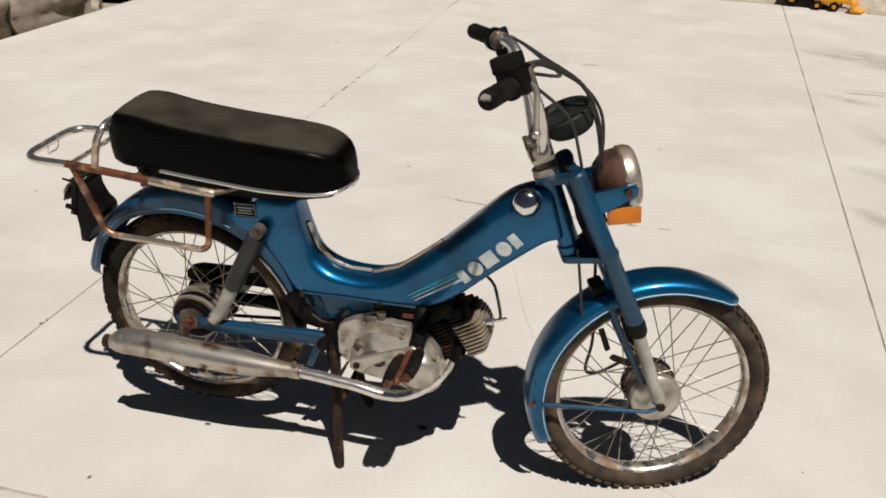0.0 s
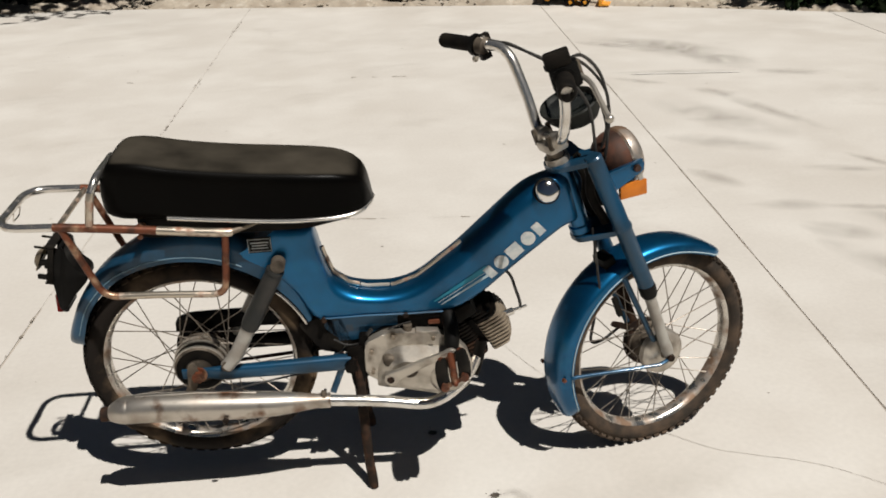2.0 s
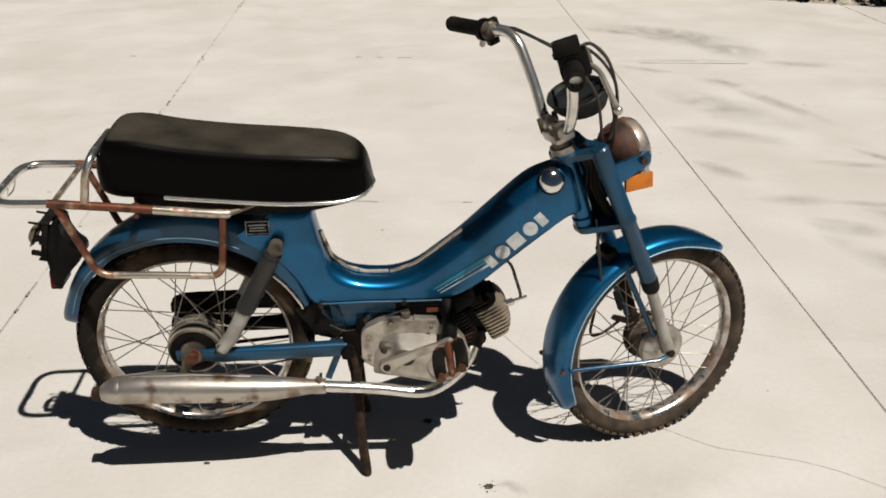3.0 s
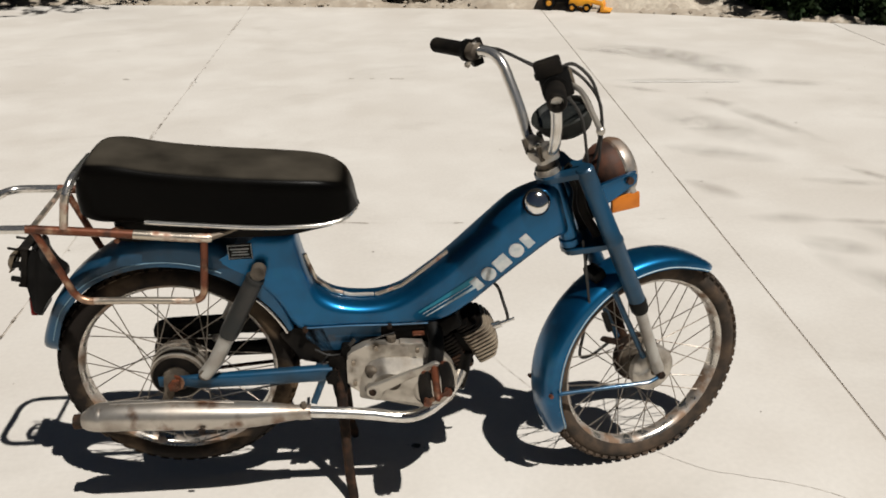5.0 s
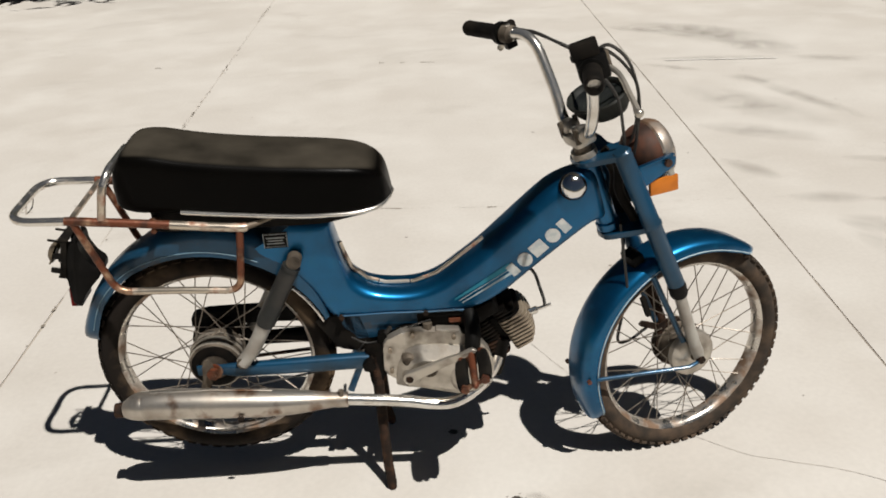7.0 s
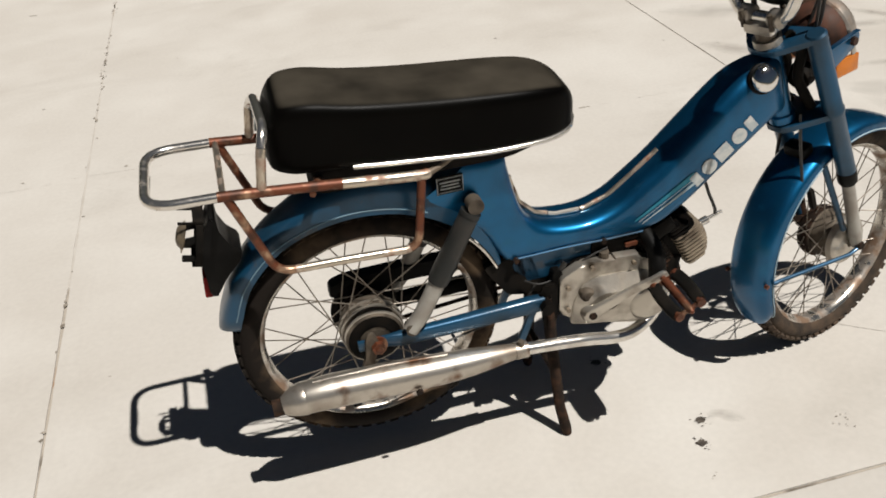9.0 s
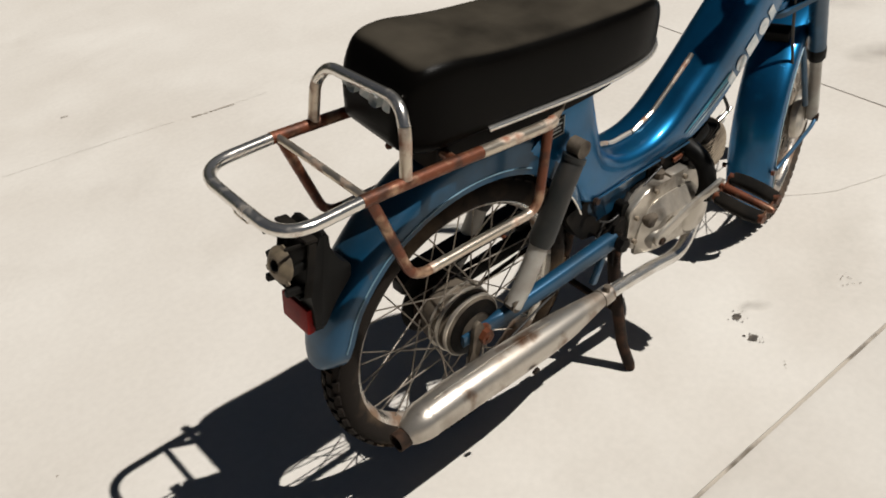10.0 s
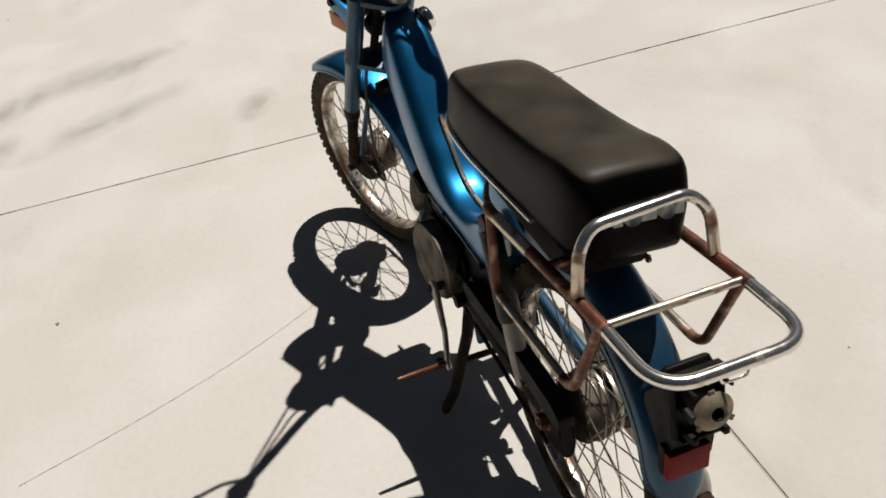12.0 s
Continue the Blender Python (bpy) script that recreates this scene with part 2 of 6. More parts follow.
YELLOW = material("yellow_plastic", (0.72, 0.31, 0.012), 0.45, second=(0.56, 0.22, 0.01), scale=15, amount=0.7, bump=0.1, bump_scale=200)
# white paint darkened in its colour to carry the trees' shade
TRUCK_PAINT = material("shade_darkened_white_paint", (0.18, 0.145, 0.11), 0.65, second=(0.10, 0.055, 0.032), scale=3.2, amount=0.8, sharp=(0.48, 0.66), bump=0.15, bump_scale=60)
DARK_TRIM = material("dark_underbody", (0.012, 0.0095, 0.0075), 0.85, second=(0.03, 0.019, 0.012), scale=9, amount=0.7, bump=0.2, bump_scale=80, spec=0.25)
GLASS_DARK = material("dark_window_glass", (0.02, 0.023, 0.023), 0.06)
BARK = material("bark", (0.075, 0.055, 0.04), 0.95, second=(0.035, 0.026, 0.02), scale=12, amount=0.9, bump=1.0, bump_scale=30)
LEAF = material("leaf", (0.014, 0.028, 0.008), 0.65, second=(0.009, 0.018, 0.006), scale=4, amount=0.9, third=(0.022, 0.032, 0.011), third_scale=9, spec=0.15)
BULB_PLATE = material("tarnished_bulb_plate", (0.21, 0.165, 0.108), 0.5, 0.35, second=(0.07, 0.055, 0.040), scale=38, amount=0.85, rough2=0.65, bump=0.2, bump_scale=300)
CAP_CHROME = material("mirror_chrome", (0.80, 0.79, 0.77), 0.07, 1.0, second=(0.55, 0.50, 0.44), scale=60, amount=0.4, sharp=(0.55, 0.7), rough2=0.25)
LENS = material("headlamp_lens", (0.55, 0.56, 0.55), 0.1, 0.3, second=(0.36, 0.37, 0.36), scale=60, amount=0.5)


# ---- geometry helpers ----
def curve_points(pts, n=6):
    """A smooth run through the points (Catmull-Rom), n steps between neighbours."""
    p = [Vector(q) for q in pts]
    p = [p[0] * 2 - p[1]] + p + [p[-1] * 2 - p[-2]]
    out = []
    for i in range(1, len(p) - 2):
        a, b, c, d = p[i - 1:i + 3]
        for k in range(n):
            t = k / n
            out.append(0.5 * (2 * b + (c - a) * t + (2 * a - 5 * b + 4 * c - d) * t * t + (3 * b - a - 3 * c + d) * t ** 3))
    return out + [p[-2]]


def bent_points(pts, radius, n=5):
    """A run of straight pieces whose corners are rounded to about that radius."""
    p = [Vector(q) for q in pts]
    out = [p[0]]
    for a, b, c in zip(p, p[1:], p[2:]):
        u, v = a - b, c - b
        k = min(radius, u.length * 0.48, v.length * 0.48)
        s, e = b + u.normalized() * k, b + v.normalized() * k
        out += [s * (1 - t) ** 2 + b * 2 * t * (1 - t) + e * t * t for t in (i / n for i in range(n + 1))]
    return out + [p[-1]]


def skin(bm, rings, closed=True, caps=True, loop=False):
    """Joins rings of equally many points to a skin."""
    vs = [[bm.verts.new(q) for q in ring] for ring in rings]
    pairs = list(zip(vs, vs[1:])) + ([(vs[-1], vs[0])] if loop else [])
    for a, b in pairs:
        m = len(a)
        for i in range(m if closed else m - 1):
            j = (i + 1) % m
            bm.faces.new((a[i], a[j], b[j], b[i]))
    if caps and closed and not loop:
        bm.faces.new(vs[0][::-1])
        bm.faces.new(vs[-1])
    return bm


def tube(pts, r, seg=10, loop=False, bm=None):
    """A round tube along points; r is one radius or one for each point."""
    bm = bm or bmesh.new()
    p = [Vector(q) for q in pts]
    rs = r if isinstance(r, (list, tuple)) else [r] * len(p)
    n = len(p)
    up = None
    rings = []
    for i in range(n):
        d = (p[(i + 1) % n] - p[i - 1]) if loop else (p[min(i + 1, n - 1)] - p[max(i - 1, 0)])
        d.normalize()
        if up is None:
            up = d.orthogonal()
        up = (up - d * up.dot(d)).normalized()
        side = d.cross(up)
        rings.append([p[i] + (up * math.cos(a) + side * math.sin(a)) * rs[i] for a in (2 * math.pi * k / seg for k in range(seg))])
    return skin(bm, rings, loop=loop)


def rod(a, b, r, r2=None, seg=16, bm=None):
    return tube([a, b], [r, r if r2 is None else r2], seg, bm=bm)


def box(centre, size, bevel=0.0, m=None, bm=None):
    own = bmesh.new()
    bmesh.ops.create_cube(own, size=1)
    bmesh.ops.scale(own, vec=size, verts=own.verts)
    if bevel:
        bmesh.ops.bevel(own, geom=own.edges[:], offset=bevel, segments=2, affect="EDGES", profile=0.6)
    bmesh.ops.transform(own, matrix=Matrix.Translation(centre) @ (m or Matrix()), verts=own.verts)
    return merge(bm, own)


def merge(bm, own):
    if bm is None:
        return own
    own.verts.index_update()
    vs = [bm.verts.new(v.co) for v in own.verts]
    for f in own.faces:
        bm.faces.new([vs[v.index] for v in f.verts])
    own.free()
    return bm


def lathe(profile, seg=40, m=None, bm=None, closed=False):
    """Turns (radius, height) pairs round the y axis."""
    own = bmesh.new()
    rings = [[Vector((r * math.cos(a), h, r * math.sin(a))) for a in (2 * math.pi * k / seg for k in range(seg))] for r, h in profile]
    skin(own, rings, caps=not closed, loop=closed)
    if m:
        bmesh.ops.transform(own, matrix=m, verts=own.verts)
    return merge(bm, own)


def prism(outline, y0, y1, bevel=0.0, bm=None, segments=2):
    """An outline in x, z drawn out from y0 to y1."""
    own = bmesh.new()
    skin(own, [[Vector((x, y, z)) for x, z in outline] for y in (y0, y1)])
    if bevel:
        rim = [e for e in own.edges if abs(e.verts[0].co.y - e.verts[1].co.y) < 1e-6]
        bmesh.ops.bevel(own, geom=rim, offset=bevel, segments=segments, affect="EDGES", profile=0.6)
    return merge(bm, own)


def plate(outline, z0, z1, bevel=0.0, bm=None):
    """An outline in x, y drawn out from z0 to z1."""
    own = bmesh.new()
    skin(own, [[Vector((x, y, z)) for x, y in outline] for z in (z0, z1)])
    if bevel:
        rim = [e for e in own.edges if abs(e.verts[0].co.z - e.verts[1].co.z) < 1e-6 and e.verts[0].co.z > (z0 + z1) / 2]
        bmesh.ops.bevel(own, geom=rim, offset=bevel, segments=2, affect="EDGES", profile=0.6)
    return merge(bm, own)


def rounded(pts, k=0.25, n=3):
    """Rounds the corners of an outline."""
    p = [Vector(q) for q in pts]
    out = []
    for i, b in enumerate(p):
        s, e = b.lerp(p[i - 1], k), b.lerp(p[(i + 1) % len(p)], k)
        out += [tuple(s * (1 - t) ** 2 + b * 2 * t * (1 - t) + e * t * t) for t in (j / n for j in range(n + 1))]
    return out


def mesh_from(name, bm, mat, angle=35):
    bmesh.ops.recalc_face_normals(bm, faces=bm.faces)
    me = bpy.data.meshes.new(name)
    bm.to_mesh(me)
    bm.free()
    me.materials.append(mat)
    me.shade_smooth()
    me.set_sharp_from_angle(angle=radians(angle))
    return me


def part(name, bm, mat, parent, label="", m=None, angle=35):
    """One mesh object under a thing or under a part."""
    ob = new(name, bm if isinstance(bm, bpy.types.Mesh) else mesh_from(name, bm, mat, angle))
    ob.parent = parent
    if m:
        ob.matrix_basis = m
    return tagged(ob, label)


def thing(name, bm, mat, label, category, group="", m=None, kind="", angle=35):
    ob = new(name, mesh_from(name, bm, mat, angle))
    if m:
        ob.matrix_basis = m
    return tagged(ob, label, category, group, kind)


def holder(name, label, category, m=None, group="", kind=""):
    ob = new(name)
    ob.empty_display_size = 0.1
    if m:
        ob.matrix_basis = m
    return tagged(ob, label, category, group, kind)


def both(y):
    return (-y, y)


def interp(x, table):
    xs, ys = zip(*table)
    return float(np.interp(x, xs, ys))


# ---- ground ----
def joint_left(y):
    return -0.722 - 0.004 * y


def joint_right(y):
    return 1.640 + 0.054 * y


def joint_near(x):
    return -0.332 - 0.032 * x


FAR_EDGE = [(-3.95, 7.45), (-2.48, 7.48), (-1.02, 7.16), (0.7, 6.73), (2.01, 6.41), (3.06, 5.96), (4.5, 5.22), (7.68, 3.53), (9.19, 2.7)]


def far_edge(x):
    return interp(x, FAR_EDGE)


def make_ground():
    bm = bmesh.new()
    bmesh.ops.create_grid(bm, x_segments=60, y_segments=60, size=1)
    for v in bm.verts:
        for k in (0, 1):
            v.co[k] = math.copysign(abs(v.co[k]) ** 3, v.co[k]) * 600
        v.co.z = -0.10
        d = math.hypot(v.co.x, v.co.y)
        if d > 14:
            v.co.z += 0.3 * noise.noise(Vector((v.co.x * 0.05, v.co.y * 0.05, 0)))
    tagged(new("ground", mesh_from("ground", bm, DIRT)), "dry brown earth round the concrete yard", "ground", kind="structure")

    yard = holder("pavement", "sunlit pale concrete slabs with dirt-filled joints and hairline cracks", "pavement", kind="structure")
    columns = [lambda y: -3.56 + 0.01 * y, joint_left, joint_right, lambda y: 3.9 + 0.06 * y, lambda y: 6.3 + 0.06 * y, lambda y: 8.8 + 0.06 * y]
    gap = 0.0034

    def worn_line(p, q):
        """Points from p towards q, wandering a millimetre or so off the line."""
        p, q = Vector(p), Vector(q)
        n = max(2, int((q - p).length / 0.05))
        side = Vector((p.y - q.y, q.x - p.x)).normalized()
        out = [tuple(p)]
        for k in range(1, n):
            c = p.lerp(q, k / n)
            off = 0.0016 * noise.noise(Vector((c.x * 9, c.y * 9, 0.3))) + 0.0012 * noise.noise(Vector((c.x * 31, c.y * 31, 5.0)))
            out.append(tuple(c + side * off))
        return out
    for i, (west, east) in enumerate(zip(columns, columns[1:])):
        for row in range(3):
            def south(x):
                return (joint_near(x), -2.8, -5.4)[row]

            def north(x):
                return (far_edge(x) + gap, joint_near(x), -2.8)[row]
            g = gap
            y0, y1 = south(west(0)), south(east(0))
            sw, se = (west(y0) + g, y0 + g), (east(y1) - g, y1 + g)
            if row:
                xe, xw = east(0) - g, west(0) + g
                back = [(east(north(xe)) - g, north(xe) - g), (west(north(xw)) + g, north(xw) - g)]
            else:
                xe, xw = east(far_edge(east(6))) - g, west(far_edge(west(6))) + g
                back = [(xe, far_edge(xe))] + [q for q in FAR_EDGE[::-1] if xw + 0.05 < q[0] < xe - 0.05] + [(xw, far_edge(xw))]
            corners = worn_line(sw, se) + worn_line(se, back[0]) + back[:-1] + worn_line(back[-1], sw)
            part("slab", plate(corners, -0.14, 0.0, 0.004), CONCRETE, yard)
    fill = plate([(-3.5, -5.3), (8.0, -5.3), (8.3, 2.8), (4.2, 5.0), (0.7, 6.4), (-3.5, 7.1)], -0.10, -0.0040)
    part("joint_fill", fill, JOINT, yard, "brown dirt packed in the joints")
    # the far stretch of one joint is packed with pale grit, open only in a few places
    for y0, y1 in ((0.95, 3.86), (4.12, 5.84), (6.10, 6.88)):
        run = [(joint_left(y) - 0.0036, y) for y in np.linspace(y0, y1, 12)] + [(joint_left(y) + 0.0036, y) for y in np.linspace(y1, y0, 12)]
        part("pale_joint_fill", plate(run, -0.02, -0.0011), GRIT, yard, "pale grit packed in the joint")
    run = [(joint_right(y) - 0.0036, y) for y in np.linspace(-0.30, 6.35, 30)] + [(joint_right(y) + 0.0036, y) for y in np.linspace(6.35, -0.30, 30)]
    part("brown_joint_fill", plate(run, -0.02, -0.0018), SILT, yard, "grey-brown silt filling the joint")

    def blot(x, y, r, seed, squash=1.0, reach=0.35, n=36, z=0.0016):
        rng = random.Random(seed)
        own = bmesh.new()
        rim = [own.verts.new((x + r * k * math.cos(a), y + r * k * squash * math.sin(a), z)) for a, k in
               ((2 * math.pi * i / n, 1 + rng.uniform(-reach, reach)) for i in range(n))]
        own.faces.new(rim)
        return own

    def crack(pts, width, seed, gaps=0.0, jag=1.3):
        rng = random.Random(seed)
        own = bmesh.new()
        run = curve_points([(x, y, 0.0) for x, y in pts], 14)
        for k, (a, b) in enumerate(zip(run, run[1:])):
            if rng.random() < gaps:
                continue
            d = (b - a).normalized()
            n = Vector((-d.y, d.x, 0))
            j0, j1 = (rng.uniform(-1, 1) * width * jag for _ in range(2))
            w0, w1 = (width * rng.uniform(0.3, 1.0) for _ in range(2))
            z = Vector((0, 0, 0.0012))
            own.faces.new([own.verts.new(q + z) for q in (a + n * (j0 - w0), b + n * (j1 - w1), b + n * (j1 + w1), a + n * (j0 + w0))])
        return own
    cracks = crack([(0.575, 1.02), (0.645, 0.765), (0.735, 0.51), (0.834, 0.307), (0.95, 0.14), (1.087, 0.018), (1.17, -0.045), (1.24, -0.072), (1.41, -0.146), (1.62, -0.33)], 0.0010, 3, 0.0, 0.7)
    part("hairline_crack", cracks, CRACK, yard, "thin winding crack in the concrete")
    # an old saw cut that runs right across the slabs, mostly filled, with broken edges
    cut = [(-3.4, 2.00), (-1.16, 1.71), (-0.72, 1.70), (0.0, 1.60), (0.37, 1.525), (0.74, 1.482), (1.06, 1.455), (1.58, 1.43), (2.0, 1.41)]
    part("saw_cut", crack(cut, 0.0007, 17, 0.40, 0.5), CRACK, yard, "faint filled saw cut across the concrete")
    for run, wide in [([(0.25, 1.545), (0.30, 1.533), (0.345, 1.527), (0.385, 1.518)], 0.0046), ([(0.72, 1.483), (0.755, 1.480)], 0.005), ([(0.87, 1.468), (0.89, 1.466)], 0.005), ([(0.93, 1.463), (0.96, 1.460)], 0.005),
                      ([(1.045, 1.456), (1.085, 1.452)], 0.0034), ([(-1.20, 1.71), (-1.11, 1.705)], 0.004), ([(0.264, 3.95), (0.294, 3.945)], 0.009), ([(0.40, 3.925), (0.43, 3.92)], 0.006),
                      ([(0.53, 3.905), (0.575, 3.90), (0.62, 3.89)], 0.009), ([(-1.22, 4.14), (-1.18, 4.13)], 0.008), ([(-0.04, 1.867), (-0.02, 1.862)], 0.004)]:
        part("chipped_mark", crack(run, wide * 1.2, 5, 0.12, 0.25), CHIP, yard, "short chipped mark in the concrete")
    flecks = random.Random(77)
    along_joint = bmesh.new()
    for _ in range(95):
        y = flecks.choice((flecks.uniform(0.2, 6.4), flecks.gauss(4.02, 0.10), flecks.gauss(5.95, 0.16), flecks.gauss(2.9, 0.3)))
        merge(along_joint, blot(joint_left(y) + flecks.gauss(0, 0.007), y, flecks.uniform(0.002, 0.0065), flecks.randint(0, 999), flecks.uniform(0.8, 2.2), 0.5, 8))
    part("joint_flecks", along_joint, CHIP, yard, "dark flecks of dirt and chipped edge along the joint")
    part("pale_scratch", crack([(2.038, 3.605), (2.38, 3.56), (2.695, 3.515)], 0.012, 9, 0.0, 0.2), PALE_SCRATCH, yard, "pale straight scratch", m=Matrix.Translation((0, 0, 0.0030)))
    disc = bmesh.new()
    bmesh.ops.create_circle(disc, cap_ends=True, segments=32, radius=1.0)
    disc = mesh_from("scuff", disc, SCUFF)
    marks = [(2.585, 4.225, 0.593, 0.287, -55), (2.413, 4.439, 0.477, 0.229, -40), (2.721, 3.881, 0.336, 0.211, -70), (2.331, 3.609, 0.434, 0.068, -8), (2.372, 3.101, 0.175, 0.087, -40), (2.501, 2.704, 0.469, 0.078, -72), (2.027, 3.44, 0.193, 0.058, -35),
             (1.848, 1.724, 0.159, 0.069, -60), (2.027, 1.381, 0.16, 0.07, -10), (2.092, 1.111, 0.16, 0.09, -30), (2.446, 1.743, 0.198, 0.05, -15), (2.606, 1.82, 0.158, 0.04, -60), (2.313, 1.311, 0.219, 0.035, -14), (2.072, 2.188, 0.296, 0.118, -30),
             (2.52, 0.928, 0.34, 0.12, -62), (2.568, 0.61, 0.3, 0.1, -66), (2.387, 1.111, 0.25, 0.1, -50), (1.956, 0.232, 0.14, 0.08, -30), (2.131, 0.743, 0.4, 0.1, -65), (2.999, 3.459, 0.242, 0.097, -20), (2.098, 4.523, 0.238, 0.095, -40), (2.204, 2.609, 0.489, 0.196, -60)]
    for q, (x, y, l, w, turn) in enumerate(marks):
        part("scuff", disc, SCUFF, yard, "soft grey tyre scuff", m=pose(x, y, 0.0012 + 0.00012 * q, 0, 0, turn) @ Matrix.Diagonal((l, w, 0.05, 1)))

    spots = [(0.622, -0.136, 0.0105, 1), (0.591, -0.194, 0.0105, 2), (0.50, 0.11, 0.011, 3)]
    for x, y, r, seed in spots:
        part("oil_spot", blot(x, y, r, seed, 0.85, 0.22, z=0.0022), OIL, yard, "small dark oil drop")
        drops = random.Random(seed + 20)
        splash = bmesh.new()
        for _ in range(11):
            a, k = drops.uniform(0, 6.283), r * drops.uniform(1.1, 2.0)
            merge(splash, blot(x + k * math.cos(a), y + k * math.sin(a), drops.uniform(0.0007, 0.0022), drops.randint(0, 999), 0.8, 0.4, 8, 0.0021))
        part("oil_splash", splash, OIL, yard, "tiny splashes round the oil drop")
    part("rust_stain", disc, RUST_STAIN, yard, "faint reddish rust stain", m=pose(0.683, -0.146, 0.0019, 0, 0, -40) @ Matrix.Diagonal((0.034, 0.020, 0.05, 1)))
    part("rust_stain", disc, RUST_STAIN, yard, "faint reddish rust stain", m=pose(0.655, -0.130, 0.0020, 0, 0, 10) @ Matrix.Diagonal((0.030, 0.014, 0.05, 1)))
    drops = random.Random(31)
    ring = bmesh.new()
    for k in range(13):
        a = k * 0.42 + drops.uniform(-0.15, 0.15)
        merge(ring, blot(0.884 + 0.022 * math.cos(a) * drops.uniform(0.3, 1.2), -0.236 + 0.022 * math.sin(a) * drops.uniform(0.3, 1.2), drops.uniform(0.0006, 0.0019), k, 0.8, 0.4, 8, 0.0021))
    for x, y, r in ((0.569, -0.278, 0.0030), (0.577, -0.272, 0.0016), (0.562, -0.284, 0.0014)):
        merge(ring, blot(x, y, r, 7, 0.6, 0.5, 10, 0.0021))
    part("dirt_ring", ring, CHIP, yard, "ring of small dirt specks")
    rng = random.Random(4)
    dark = bmesh.new()
    for _ in range(70):
        x, y = rng.uniform(-3.5, 4.0), rng.uniform(-1.2, 5.6)
        merge(dark, blot(x, y, rng.uniform(0.002, 0.006), rng.randint(0, 999), rng.uniform(0.4, 1), 0.5, 8))
    part("specks", dark, CHIP, yard, "scattered specks of dirt")


make_ground()

# ---- moped ----
# The moped stands on its centre stand, nose a little down, and leans 2.7 degrees to its right. Its own space: x ahead, y left, z up.
moped = holder("moped", "weathered metallic blue moped with black seat and rusty rack on stand", "moped",
               m=pose(0.001, 0.0405, -0.008, 2.7, -0.38, 0.2))
STEER_TILT, STEER_TURN = 19.0, 18.0
STEER = pose(0.795, 0, 0.70, 0, -STEER_TILT) @ pose(0, 0, 0, 0, 0, STEER_TURN)
WHEEL_X, WHEEL_Z = 0.072, -0.503
HANDLE_R = [(-0.0742, -0.3039, 0.284), (-0.027, -0.2067, 0.268), (0.0119, -0.129, 0.262)]
HANDLE_L = [(-0.0356, 0.3108, 0.284), (-0.0009, 0.2085, 0.268), (0.028, 0.1265, 0.262)]
LEVER_R, LEVER_L = (-0.0194, -0.3084, 0.211), (0.0194, 0.3084, 0.211)
REAR_AXLE = (0.0, 0.0, 0.328)


def tyre_mesh(name, knobs, rows, mat, tall):
    """A tyre round the y axis, with rows of tread blocks."""
    prof = []
    for k in range(18):
        a = 2 * math.pi * k / 18
        prof.append((0.224 + 0.0245 * math.cos(a), 0.0275 * math.sin(a)))
    bm = lathe(prof, 88, closed=True)
    for i in range(knobs):
        for r, (off, wide) in enumerate(rows):
            a = 2 * math.pi * (i + 0.5 * (r % 2)) / knobs
            slope = math.asin(max(-1, min(1, off / 0.030)))
            rad = 0.224 + 0.0245 * math.cos(slope) + tall * 0.35
            m = Matrix.Rotation(-a, 4, "Y") @ Matrix.Translation((rad, off, 0)) @ Matrix.Rotation(slope, 4, "Z")
            box((0, 0, 0), (tall, wide, 2 * math.pi * 0.25 / knobs * 0.62), m=m, bm=bm)
    return mesh_from(name, bm, mat, 40)


def rim_mesh():
    prof = [(0.1965, -0.006), (0.1985, -0.012), (0.2045, -0.0185), (0.2105, -0.0200), (0.2125, -0.0175), (0.2095, -0.015), (0.2095, 0.015), (0.2125, 0.0175),
            (0.2105, 0.0200), (0.2045, 0.0185), (0.1985, 0.012), (0.1965, 0.006)]
    return mesh_from("rim", lathe(prof, 88, closed=True), RIM, 50)


SPOKE_MESH = mesh_from("spoke", tube([(0, 0, 0), (0, 0, 0.985), (0, 0, 0.99), (0, 0, 1)], [0.00125, 0.00125, 0.0024, 0.0024], 6), SPOKE)
RIM_MESH = rim_mesh()


def add_spokes(wheel, hub_r, hub_y):
    for i in range(36):
        side = 1 if i % 2 else -1
        lean = 1 if (i // 2) % 2 else -1
        a_rim = 2 * math.pi * (i + 0.5) / 36
        a_hub = a_rim + lean * radians(62)
        p = Vector((hub_r * math.cos(a_hub), side * hub_y, hub_r * math.sin(a_hub)))
        q = Vector((0.199 * math.cos(a_rim), side * 0.004, 0.199 * math.sin(a_rim)))
        d = q - p
        m = Matrix.Translation(p) @ d.to_track_quat("Z", "Y").to_matrix().to_4x4() @ Matrix.Diagonal((1, 1, d.length, 1))
        part("spoke", SPOKE_MESH, SPOKE, wheel, m=m)


